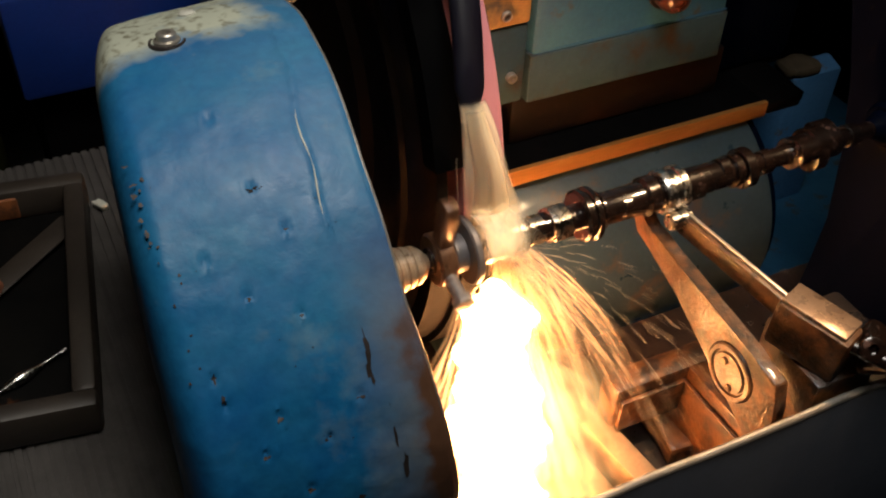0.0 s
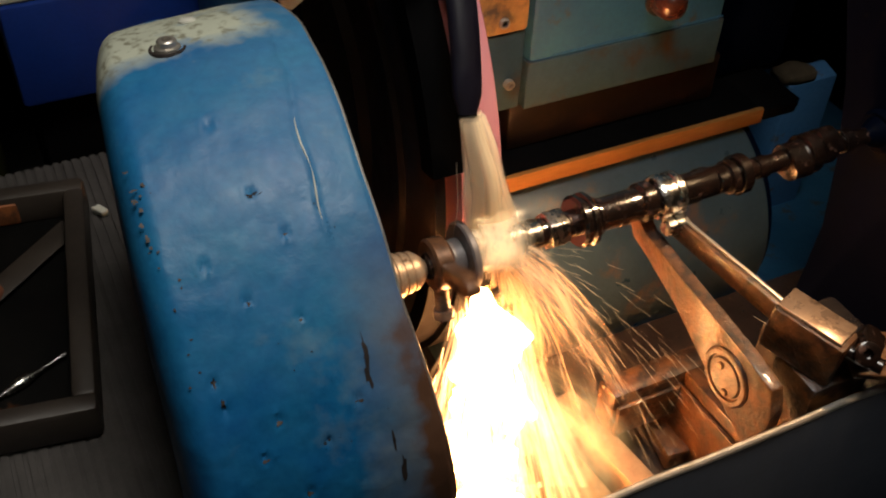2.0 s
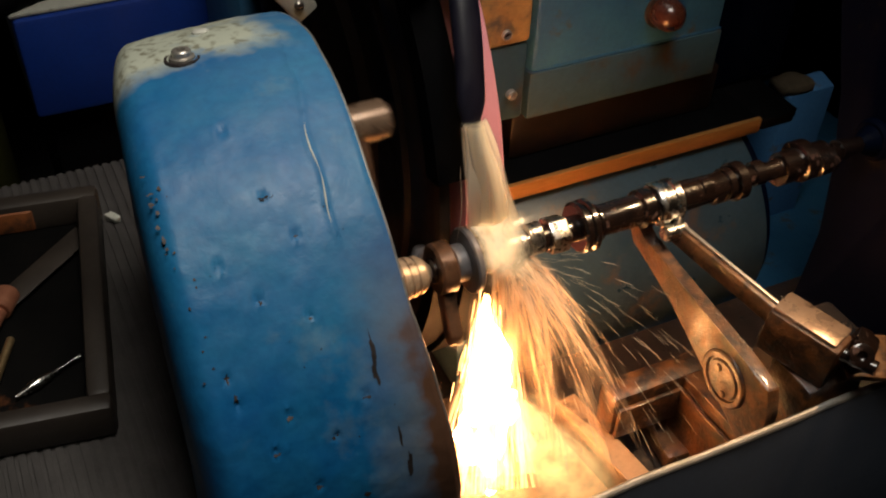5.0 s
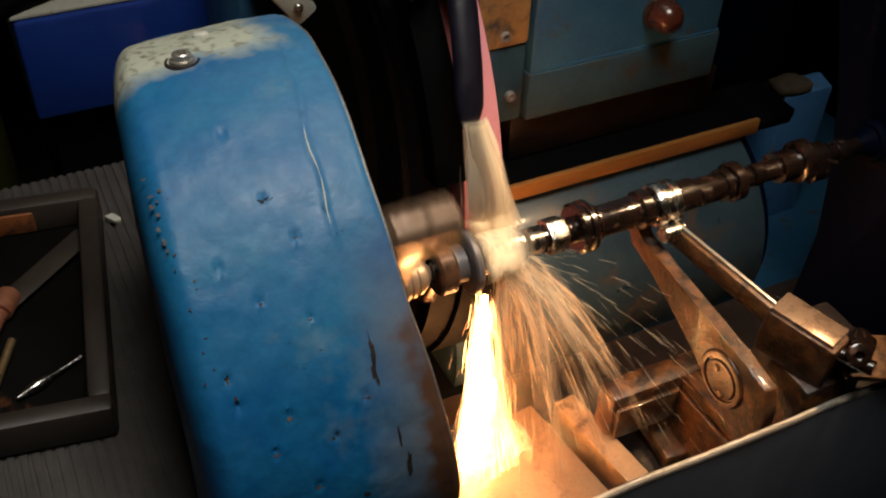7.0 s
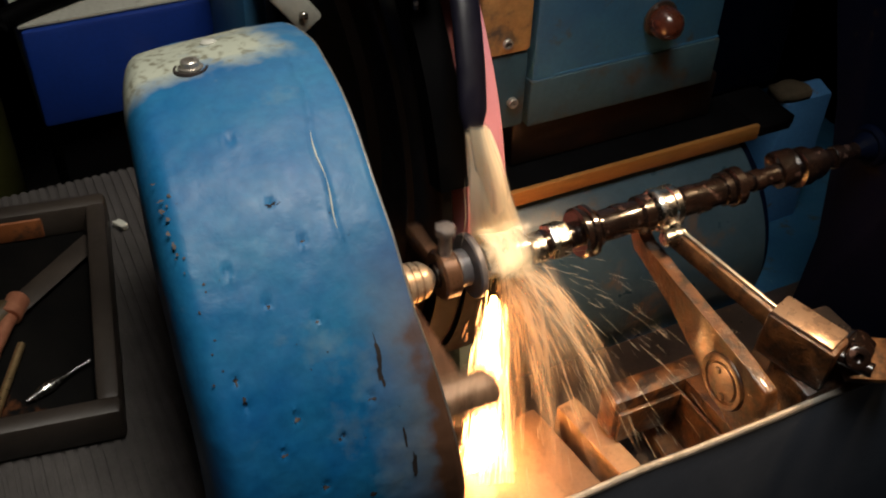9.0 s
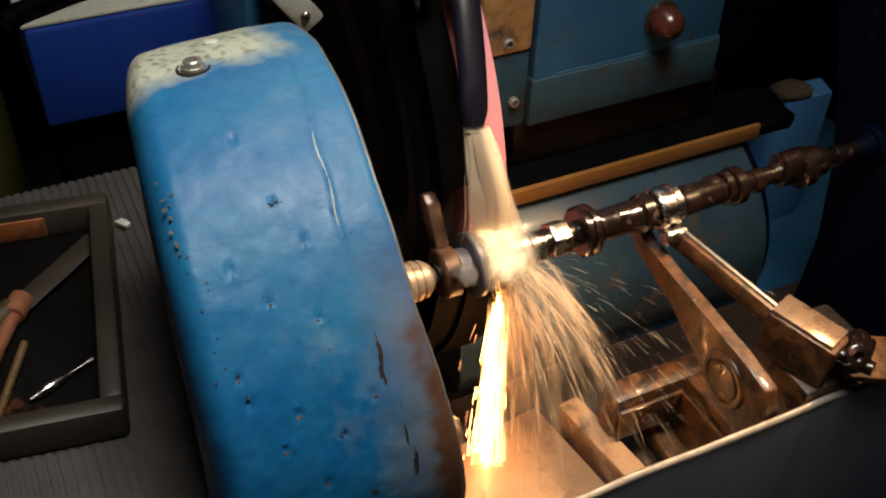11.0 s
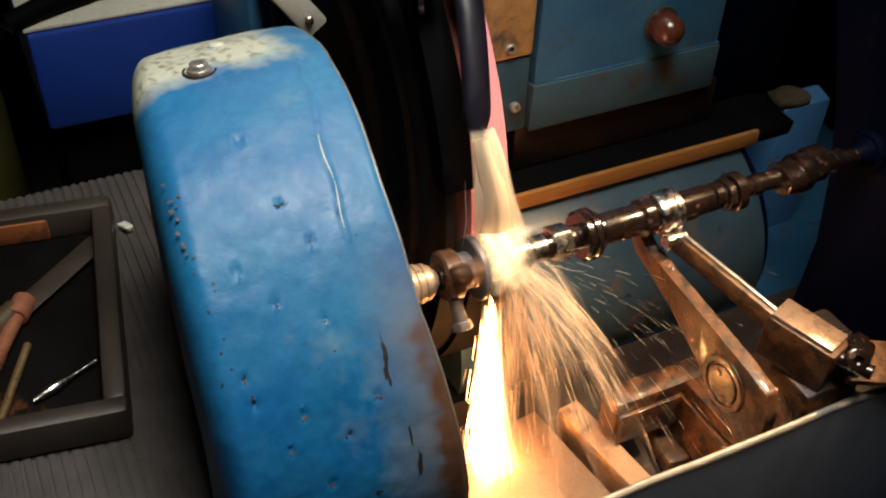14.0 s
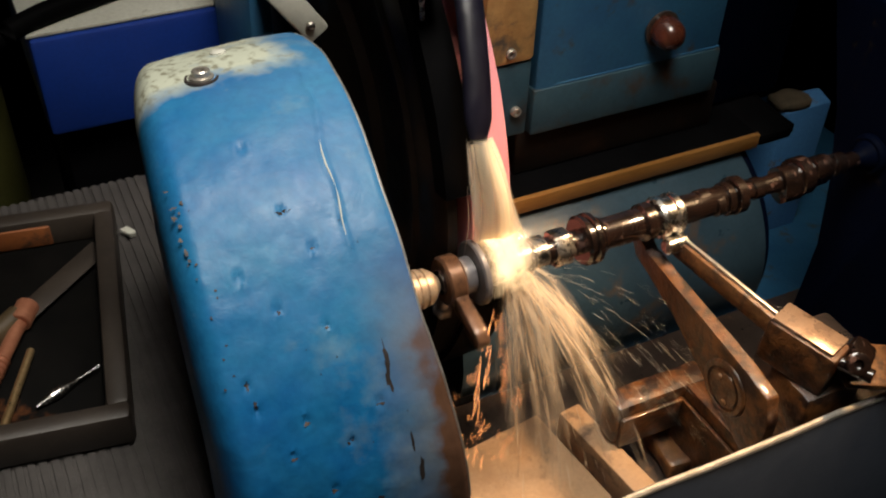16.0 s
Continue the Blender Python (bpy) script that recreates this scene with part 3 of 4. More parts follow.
def guard_ends(phi):
    """Where the shell begins and ends along the shaft: it tapers towards the crown."""
    d = math.degrees(phi)
    left = float(np.interp(d, (-20, 0, 40, 60, 80, 100, 120), (-0.2904, -0.2932, -0.291, -0.2885, -0.2837, -0.2764, -0.2651)))
    right = float(np.interp(d, (0, 40, 65, 100), (-0.129, -0.146, -0.146, -0.139)))
    return left, right


def build_guard():
    g = thing("workhead_guard", (-0.215, 0, 1.0), "rounded blue enamelled guard, dented and chipped, rusty along its rim", "machine guard")
    prof = [(0.0, -0.062, 0), (0.0, -0.048, 0), (0.0, -0.033, 0)]
    for k in range(1, 13):
        a = radians(90 * k / 12)
        prof.append((0.018 - 0.018 * math.cos(a), -0.030 + 0.030 * math.sin(a), 0))
    prof += [(0.018, 0.0, u) for u in np.linspace(0.0, 1, 62)[1:]]
    prof += [(0.0205, -0.0012, 1), (0.021, -0.003, 1), (0.0195, -0.0045, 1), (0.014, -0.006, 1), (0.014, -0.006, 0.1), (0.006, -0.020, 0), (0.0025, -0.062, 0)]
    b = bmesh.new()
    n_a = 200
    rows = []
    for i in range(n_a + 1):
        phi = radians(-75 + 195 * i / n_a)
        x0, x1 = guard_ends(phi)
        row = []
        for dx, dr, u in prof:
            x = x0 + dx + u * (x1 - x0 - 0.039 + 0.018)
            rr = guard_r(x, phi) + dr
            row.append(b.verts.new((x, -rr * math.cos(phi), 1 + rr * math.sin(phi))))
        rows.append(row)
    for p, q in zip(rows, rows[1:]):
        for k in range(len(prof) - 1):
            b.faces.new((p[k], p[k + 1], q[k + 1], q[k]))
    part("shell", b, M_GUARD, g)
    line = []
    for i in range(120):
        phi = radians(-40 + 155 * i / 119)
        x = guard_ends(phi)[1] - 0.0002
        rr = guard_r(x, phi) - 0.0022
        line.append((x, -rr * math.cos(phi), 1 + rr * math.sin(phi)))
    # Thin bright tube draws the highlight along the right rim.
    part("edge_highlight", tube(line, 0.0013, 8), M_LIP, g, "bare metal edge put in for the rim's highlight")
    for d0, d1 in ((58, 67), (66.5, 76)):
        line = []
        for k in range(40):
            phi = radians(d0 + (d1 - d0) * k / 39)
            x = ridge_x(phi)
            rr = guard_r(x, phi) - 0.0002
            line.append((x, -rr * math.cos(phi), 1 + rr * math.sin(phi)))
        part("worn_ridge", tube(line, lambda q: 0.00012 + 0.0005 * math.sin(math.pi * min(1.0, max(0.0, q))), 6), M_CREAM, g, "pale worn ridge")
    # Places where the paint has come off.
    rng = random.Random(3)
    chips = [(-0.214, 65.0, 5, 1.6, 0.7), (-0.2345, 48.4, 2.4, 1, 1), (-0.2082, 43.6, 2.4, 1.2, 0.8), (-0.2353, 28.3, 3.6, 1.1, 1), (-0.2476, 22.8, 3.4, 1, 1.1),
             (-0.2098, 22.0, 3.4, 1.3, 0.8), (-0.1865, 27.6, 3.4, 1.3, 0.7), (-0.2025, 57.6, 2.2, 1, 0.8), (-0.2239, 78.5, 2, 1.4, 0.6), (-0.265, 38.1, 3.4, 0.9, 1.6), (-0.2634, 34.3, 3, 0.8, 1.8),
             (-0.2779, 74.1, 2.4, 1.3, 0.6), (-0.2762, 70.8, 3.2, 1.3, 0.6), (-0.274, 69.6, 2, 1, 0.8), (-0.2755, 67.3, 3, 0.9, 0.9), (-0.2784, 64.8, 2.8, 0.8, 1.2), (-0.2775, 62.5, 3, 0.7, 1.3), (-0.274, 60, 2, 1, 1),
             (-0.176, 36.0, 5.2, 0.42, 3.6), (-0.1775, 31.6, 6.0, 0.5, 3.4), (-0.1694, 18.0, 5.0, 0.45, 3.2), (-0.1655, 11.6, 6.0, 0.5, 3.2), (-0.226, 13.5, 3.6, 1, 0.8), (-0.196, 8.5, 4, 1.2, 0.8)]
    chips += [(-0.275 + rng.uniform(-0.004, 0.008), rng.uniform(38, 74), rng.uniform(0.8, 1.8), rng.uniform(0.6, 1.4), rng.uniform(0.6, 1.6)) for k in range(16)]
    chips += [(rng.uniform(-0.262, -0.17), rng.uniform(8, 62), rng.uniform(0.6, 1.1), 1.0, 1.0) for k in range(10)]
    for cx, deg, mm, wide, tall in chips:
        c = bmesh.new()
        ring = []
        for k in range(11):
            a = 2 * math.pi * k / 11
            r = mm * 0.0006 * rng.uniform(0.4, 1.3)
            x, phi = cx + r * math.cos(a) * wide, radians(deg) + r * math.sin(a) / 0.21 * tall
            rr = guard_r(x, phi) + 0.0003
            ring.append(c.verts.new((x, -rr * math.cos(phi), 1 + rr * math.sin(phi))))
        rr = guard_r(cx, radians(deg)) + 0.0004
        mid = c.verts.new((cx, -rr * math.cos(radians(deg)), 1 + rr * math.sin(radians(deg))))
        for k in range(11):
            c.faces.new((ring[k], ring[(k + 1) % 11], mid))
        part("paint_chip", c, M_CHIP, g, "bare brown chip in the paint")
    # Oil cup on the crown and a second small screw.
    a = radians(98.5)
    rr = guard_r(-0.227, a) - 0.0008
    fit_m = Matrix.Translation((-0.227, -rr * math.cos(a), 1 + rr * math.sin(a))) @ up_to((0, -math.cos(a), math.sin(a)))
    f = part("oil_cup", moved(revolve([(0, 0), (0, 0.0088), (0.0016, 0.0086), (0.0022, 0.0066), (0.0055, 0.0064), (0.0064, 0.0056), (0.0064, 0.0032), (0.001, 0.0028), (0.001, 0)], 28), fit_m), M_LIP, g, "dull steel oil cup")
    # Dark ring modelled in place of the small shadow round the cup.
    part("seat_shadow", moved(revolve([(-0.001, 0.010), (-0.001, 0.0122), (0.0008, 0.0118), (0.0008, 0.010)], 28), fit_m), M_CHIP, f, "brown ring for the oil cup's shadow")
    a = radians(108)
    rr = guard_r(-0.205, a) - 0.001
    part("plug_screw", moved(revolve([(0, 0), (0, 0.006), (0.002, 0.006), (0.0035, 0.004), (0.0035, 0)], 20), Matrix.Translation((-0.205, -rr * math.cos(a), 1 + rr * math.sin(a))) @ up_to((0, -math.cos(a), math.sin(a)))), M_CREAM, g, "painted plug screw")
    # The workhead behind the guard.
    h = thing("workhead", (-0.25, 0.0, 0.6), "dark iron workhead spindle inside the guard", "machine head")
    part("housing", box(-0.230, -0.19, -0.11, 0.15, 0.60, 1.10, 0.01), M_DARKIRON, h)
    part("spindle", moved(drum(-0.19, -0.135, 0.045, 0.004), pose(0, 0, 1.0)), M_OILY, h, "oily spindle nose")
    ribs = [(-0.135, 0.022), (-0.100, 0.022)]
    for k in range(5):
        x, r = -0.099 + 0.007 * k, 0.0215 - 0.0012 * k
        ribs += [(x, r), (x + 0.0034, r - 0.0004), (x + 0.0044, r - 0.0022), (x + 0.0060, r - 0.0024)]
    part("dead_centre", moved(revolve(ribs + [(-0.0625, 0.0125), (-0.0570, 0.006)], 40, True), pose(0, 0, 1.0)), M_TANSTEEL, h, "ribbed tan steel centre")


# ---- shaft and driver ----
def lobe(x0, x1, r, lift, deg, seg=48):
    """An egg-shaped cam between x0 and x1."""
    b = bmesh.new()
    rings = []
    for x, s in ((x0, 0), (x0, 0.94), (x0 + 0.0008, 1), (x1 - 0.0008, 1), (x1, 0.94), (x1, 0)):
        ring = []
        for k in range(seg):
            a = 2 * math.pi * k / seg
            d = math.cos(a - radians(deg))
            rr = (r + lift * max(0.0, d) ** 3) * s
            ring.append(b.verts.new((x, rr * math.cos(a), rr * math.sin(a))))
        rings.append(ring)
    for p, q in zip(rings, rings[1:]):
        for k in range(seg):
            b.faces.new((p[k], p[(k + 1) % seg], q[(k + 1) % seg], q[k]))
    bmesh.ops.remove_doubles(b, verts=b.verts, dist=1e-5)
    return b


def build_shaft():
    s = thing("camshaft", (0, 0, 1.0), "oily turning camshaft held between two centres", "camshaft")
    part("core", roughen(revolve([(-0.056, 0), (-0.056, 0.011), (-0.01, 0.012), (0.06, 0.0125), (0.065, 0.0115), (0.098, 0.0125), (0.104, 0.0145), (0.150, 0.0150), (0.16, 0.0145), (0.20, 0.0140), (0.25, 0.0130), (0.262, 0.0105), (0.27, 0.0090), (0.302, 0.0090), (0.315, 0.0115), (0.36, 0.012), (0.372, 0.0085), (0.42, 0.0085), (0.422, 0)], 32), 0.0006, 110), M_OILY, s, local=True)
    part("flange", drum(-0.025, -0.018, 0.0292, 0.0015), M_GREYSTEEL, s, "grey thin flange", local=True)
    part("collar", drum(-0.0365, -0.0255, 0.0165, 0.001), M_GREYSTEEL, s, "wet steel collar", local=True)
    part("journal", drum(-0.010, 0.030, 0.0165, 0.001), M_BRIGHT, s, "freshly ground bright journal", local=True)
    part("cam", lobe(0.034, 0.048, 0.0125, 0.004, 100), M_STEEL, s, "bright wet cam", local=True)
    part("square", prism([(y * 1.0, z * 1.0) for y, z in hexagon(0.0175)], 0.054, 0.072, 0.0015), M_STEEL, s, "bright six-sided boss", local=True)
    part("bearing_ring", revolve([(0.083, 0.01), (0.083, 0.021), (0.085, 0.0235), (0.088, 0.0235), (0.0895, 0.0215), (0.0915, 0.0215), (0.093, 0.024), (0.097, 0.024), (0.099, 0.022), (0.099, 0.01)], 40), M_OILY, s, "broad oily ring", local=True)
    part("bearing_ring", drum(0.1015, 0.107, 0.0175, 0.002), M_OILY, s, local=True)
    part("cam", lobe(0.111, 0.119, 0.0125, 0.002, 210), M_OILY, s, local=True)
    part("cam", lobe(0.123, 0.133, 0.0130, 0.003, 330), M_OILY, s, local=True)
    part("cam", lobe(0.137, 0.143, 0.0125, 0.002, 20), M_OILY, s, local=True)
    part("bearing_ring", drum(0.147, 0.163, 0.0180, 0.003), M_OILY, s, "dark ring", local=True)
    part("steady_journal", revolve([(0.165, 0.010), (0.165, 0.0185), (0.168, 0.0205), (0.173, 0.0205), (0.174, 0.0190), (0.181, 0.0190), (0.182, 0.0205), (0.188, 0.0205), (0.190, 0.019), (0.190, 0.01)], 40), M_BRIGHT, s, "polished journal under the steady rest", local=True)
    for x, w, r, l, d in ((0.194, 0.016, 0.0140, 0.002, 20), (0.214, 0.012, 0.0125, 0.003, 140), (0.229, 0.010, 0.0125, 0.004, 260), (0.243, 0.008, 0.0155, 0.002, 300), (0.253, 0.011, 0.0185, 0.001, 0),
                          (0.278, 0.012, 0.0105, 0.003, 70), (0.310, 0.022, 0.0150, 0.007, 310), (0.331, 0.014, 0.0195, 0.003, 40), (0.345, 0.020, 0.0150, 0.008, 200), (0.380, 0.012, 0.0110, 0.002, 160)):
        part("cam", lobe(x, x + w, r, l, d), M_OILY, s, local=True)
    # Driver that turns with it.
    d = thing("driving_dog", (0, 0, 1.0), "iron driving dog with a bent drive pin, turning", "driving dog")
    part("clamp_ring", revolve([(-0.054, 0.0115), (-0.054, 0.0205), (-0.052, 0.0225), (-0.040, 0.0225), (-0.038, 0.0205), (-0.038, 0.0115)], 40), M_DRIVER, d, local=True)
    arm = [(-0.017, 0.026), (-0.011, 0.145), (-0.006, 0.150), (0.006, 0.150), (0.011, 0.145), (0.018, 0.026)]
    part("driver_plate", drum(-0.1345, -0.1225, 0.055, 0.002), M_DRIVER, d, "rusty driver plate", local=True)
    part("arm", roughen(prism(arm, -0.116, -0.092, 0.004), 0.0006, 70), M_DRIVER, d, "tan worn arm", local=True)
    part("drive_pin", moved(drum(-0.126, -0.070, 0.0165, 0.004, 28), pose(0, 0, 0.134)), M_TAN, d, "round drive pin", local=True)
    part("tail_lever", prism([(-0.008, -0.022), (-0.010, -0.060), (-0.005, -0.070), (0.005, -0.070), (0.009, -0.060), (0.008, -0.022)], -0.052, -0.040, 0.002), M_DRIVER, d, "iron clamp lever", local=True)
    part("clamp_bolt", moved(drum(0, 0.0215, 0.006, 0.001, 16), Matrix.Translation((-0.046, 0.0205, 0)) @ up_to((0, 1, 0))), M_GREYSTEEL, d, "clamp bolt", local=True)
    part("bolt_head", moved(prism([(y, z) for y, z in hexagon(0.0095)], 0, 0.008, 0.001), Matrix.Translation((-0.046, 0.0415, 0)) @ up_to((0, 1, 0))), M_GREYSTEEL, d, "six-sided bolt head", local=True)
    return s, d


# ---- steady rest ----
def build_steady():
    r = thing("steady_rest", (0.19, -0.15, 0.700), "wet rusty steady rest with two arms round the shaft", "steady rest")
    # Light on the tops is built in: bright strip on the arm, tan cap.
    part("upper_arm", roughen(bar((0.183, -0.012, 0.977), (0.203, -0.142, 0.972), 0.011, 0.020, 0.002), 0.0004, 80), M_RUSTY, r, "worn arm with a bright strip for its lit top")
    part("top_highlight", bar((0.1835, -0.014, 0.9885), (0.2035, -0.140, 0.9835), 0.0035, 0.003, 0.0008), M_LIP, r, "bright strip for the lit top edge")
    part("block", roughen(bar((0.203, -0.135, 0.962), (0.225, -0.196, 0.958), 0.030, 0.046, 0.004), 0.0006, 60), M_ARM, r, "thick clamp block")
    part("block_cap", bar((0.206, -0.137, 0.9865), (0.226, -0.192, 0.9825), 0.028, 0.004, 0.0015), M_TAN, r, "tan top, lighter than the block for its lit face")
    hook = [(0.004, 0.972), (0.012, 0.978), (0.017, 0.966), (0.008, 0.951), (-0.014, 0.951), (-0.063, 0.932), (-0.099, 0.914), (-0.165, 0.880), (-0.200, 0.862), (-0.200, 0.925), (-0.192, 0.950), (-0.160, 0.955), (-0.105, 0.960), (-0.050, 0.964), (-0.018, 0.966), (-0.010, 0.970)]
    arm = part("lower_arm", roughen(prism(hook, 0.158, 0.171, 0.0025), 0.0006, 70), M_ARM, r, "curved hooked arm")
    boss = Matrix.Translation((0.158, -0.145, 0.918)) @ up_to((-1, 0, 0))
    b = part("boss", moved(revolve([(0, 0), (0, 0.0275), (0.0018, 0.0272), (0.0030, 0.0255), (0.0030, 0.0215), (0.0010, 0.0205), (0.0010, 0.0190), (0.0030, 0.018), (0.0034, 0.012), (0.0034, 0.0)], 40), boss), M_ARM, arm, "round boss")
    for y, z in ((-0.139, 0.928), (-0.151, 0.906)):
        part("pin_hole", moved(drum(0, 0.0056, 0.0034, 0.0008, 14), Matrix.Translation((0.158, y, z)) @ up_to((-1, 0, 0))), M_RUSTY, arm, "worn pin")
    part("shoe", moved(drum(0.166, 0.190, 0.008, 0.002, 20), pose(0, -0.022, 0.982)), M_STEEL, r, "wet steel shoe")
    # Cast bracket with its window, on the table.
    part("cross_rib", roughen(box(0.128, 0.245, -0.050, -0.020, 0.744, 0.800, 0.006), 0.0018, 50, 2), M_ARM, r, "cast cross rib")
    part("side_rib", roughen(moved(box(-0.012, 0.012, -0.165, -0.002, 0.700, 0.801, 0.005), pose(0.223, -0.046, 0, 0, 0, 2)), 0.0012, 50), M_ARM, r, "cast side rib")
    part("inner_ledge", moved(box(-0.018, -0.0125, -0.162, -0.002, 0.700, 0.786, 0.002), pose(0.223, -0.046, 0, 0, 0, 2)), M_ARM, r, "bright inner ledge")
    part("inner_ledge", box(0.132, 0.206, -0.056, -0.0505, 0.745, 0.787, 0.002), M_ARM, r, "worn inner ledge")
    part("base", box(0.245, 0.33, -0.200, -0.09, 0.700, 0.90, 0.006), M_DARKIRON, r, "dark base casting")
    part("riser", box(0.200, 0.262, -0.200, -0.15, 0.86, 0.936, 0.004), M_ARM, r, "riser under the clamp")
    # Clamp screw and nut.
    part("adjusting_stud", rod((0.222, -0.188, 0.970), (0.238, -0.222, 0.972), 0.0065), M_OILY, r, "oily stud")
    part("hex_nut", moved(prism([(y, z) for y, z in hexagon(0.0135)], -0.006, 0.006, 0.0015), Matrix.Translation((0.246, -0.196, 0.974)) @ up_to((0.3, -0.5, 0.8))), M_OILY, r, "shiny oily nut")
    part("washer", moved(revolve([(-0.003, 0.006), (-0.003, 0.017), (0, 0.017), (0, 0.006)], 32), Matrix.Translation((0.247, -0.195, 0.966)) @ up_to((0.3, -0.5, 0.8))), M_OILY, r, "oily washer")
    part("clamp_screw", rod((0.252, -0.198, 0.952), (0.272, -0.184, 0.955), 0.009), M_OILY, r, "oily clamp screw")
    part("screw_head", moved(revolve([(0, 0), (0, 0.009), (0.002, 0.010), (0.008, 0.010), (0.009, 0.008), (0.009, 0.004), (0.005, 0.004), (0.005, 0)], 28), Matrix.Translation((0.232, -0.206, 0.976)) @ up_to((-0.4, -0.6, 0.6))), M_OILY, r, "round screw head")
    part("bracket_plate", moved(box(-0.028, 0.028, -0.022, 0.022, -0.004, 0.004, 0.003), pose(0.262, -0.198, 0.952, 12, 8, -20)), M_RUSTY, r, "tilted plate")


# ---- bench with tray ----
def build_bench():
    b = thing("bench", (-0.6, 0.1, 0.0), "dark bench beside the workhead", "bench")
    part("top", box(-1.1, -0.300, -0.5, 0.335, 0.90, 0.940, 0.004), M_BLACK, b)
    part("shelf_end", box(-0.2995, -0.235, -0.165, 0.335, 0.90, 0.940, 0.002), M_BLACK, b, "narrow end of the top")
    part("cabinet", box(-1.08, -0.31, -0.45, 0.32, 0.0, 0.90, 0.004), M_TAIL, b, "dark blue cabinet")
    m = thing("rubber_mat", (-0.6, 0.0, 0.940), "ribbed black rubber mat on the bench", "mat")
    part("sheet", box(-1.0, -0.301, -0.48, 0.332, 0.940, 0.944, 0.0005), M_RUBBER, m)
    part("sheet", box(-0.3005, -0.236, -0.162, 0.332, 0.940, 0.944, 0.0005), M_RUBBER, m)
    ribs = bmesh.new()
    for k in range(72):
        x = -0.9985 + k * 0.0088
        y0 = -0.478
        if x > -0.302:
            y0 = -0.16
        box(x, x + 0.0052, y0, 0.331, 0.9435, 0.9462, 0.0, ribs)
    for k in range(14):
        x = -0.9985 + (72 + k) * 0.0088
        box(x, x + 0.0052, -0.478 if x < -0.308 else -0.16, 0.331, 0.9435, 0.9462, 0.0, ribs)
    part("ribs", ribs, M_RUBBER, m, smooth=False)
    tray = thing("tool_tray", (-0.331, -0.007, 0.946), "dull grey tool tray with a black lining on the mat", "tray")
    tm = pose(-0.327, -0.022, 0.0, 0, 0, -9)

    def tbox(*a):
        return moved(box(*a), tm)
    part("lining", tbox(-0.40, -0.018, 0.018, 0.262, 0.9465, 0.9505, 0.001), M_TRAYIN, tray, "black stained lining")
    part("rim", tbox(-0.42, 0.0, 0.0, 0.0185, 0.9465, 0.980, 0.005), M_TRAY, tray, "front rim")
    part("rim", tbox(-0.42, 0.0, 0.262, 0.282, 0.9465, 0.980, 0.005), M_TRAY, tray, "rear rim")
    part("rim", tbox(-0.0185, 0.0, 0.0155, 0.265, 0.9465, 0.9805, 0.005), M_TRAY, tray, "side rim")
    part("rim", tbox(-0.42, -0.4005, 0.0155, 0.265, 0.9465, 0.980, 0.005), M_TRAY, tray, "side rim")
    z = 0.9515
    k = thing("scriber", (-0.36, 0.05, z), "bright steel scriber lying in the tray", "scriber")
    part("shank", tube([Vector((-0.392, 0.040, z + 0.004)).lerp(Vector((-0.338, 0.064, z + 0.005)), s) for s in np.linspace(0, 1, 14)], lambda s: 0.0012 + 0.0034 * math.sin(math.pi * min(1, s * 1.4 + 0.05)) ** 2, 12), M_BRIGHT, k)
    single("brass_rod", rod((-0.432, -0.005, z + 0.006), (-0.386, 0.104, z + 0.006), 0.0034), M_BRASS, "rubbed brass rod lying in the tray", "rod", at=(-0.41, 0.05, z))
    c = thing("threaded_tool", (-0.40, 0.12, z), "browned copper tool with a knurled head in the tray", "hand tool")
    part("stem", rod((-0.432, 0.055, z + 0.009), (-0.388, 0.140, z + 0.009), 0.0062), M_COPPER, c)
    part("head", moved(revolve([(0, 0), (0, 0.009), (0.001, 0.010), (0.022, 0.010), (0.023, 0.009), (0.023, 0)], 24), Matrix.Translation((-0.390, 0.136, z + 0.010)) @ up_to((0.044, 0.085, 0))), M_COPPER, c, "knurled head")
    for i in range(9):
        q = Vector((-0.430, 0.059, z + 0.009)).lerp(Vector((-0.41, 0.098, z + 0.009)), i / 8)
        part("thread", moved(revolve([(-0.0012, 0.006), (0, 0.0078), (0.0012, 0.006)], 18), Matrix.Translation(q) @ up_to((0.044, 0.085, 0))), M_COPPER, c)
    s = thing("broad_scraper", (-0.34, 0.2, z), "dull broad scraper blade lying in the tray", "scraper")
    part("blade", moved(prism([(-0.010, 0), (0.009, 0), (0.011, 0.003), (-0.012, 0.003)], 0, 0.105, 0.0006), Matrix.Translation((-0.385, 0.150, z + 0.004)) @ pose(0, 0, 0, 0, 0, 40)), M_TRAY, s, "greasy grey blade")
    part("handle", rod((-0.387, 0.149, z + 0.010), (-0.455, 0.090, z + 0.010), 0.010, 0.003), M_HANDLE, s, "greasy brown handle")
    single("oxide_block", moved(box(-0.045, 0.03, -0.014, 0.014, 0, 0.022, 0.002), pose(-0.372, 0.262, z, 0, 0, -9)), M_ORANGE, "orange oxidised block in the tray", "block", at=(-0.372, 0.262, z))
    single("metal_chip", roughen(moved(box(-0.004, 0.004, -0.007, 0.007, 0, 0.008, 0.002), pose(-0.2765, 0.236, 0.9462, 0, 0, 30)), 0.002, 200, 1), M_CREAM, "small bright metal chip on the mat", "metal chip", at=(-0.2765, 0.236, 0.9462))


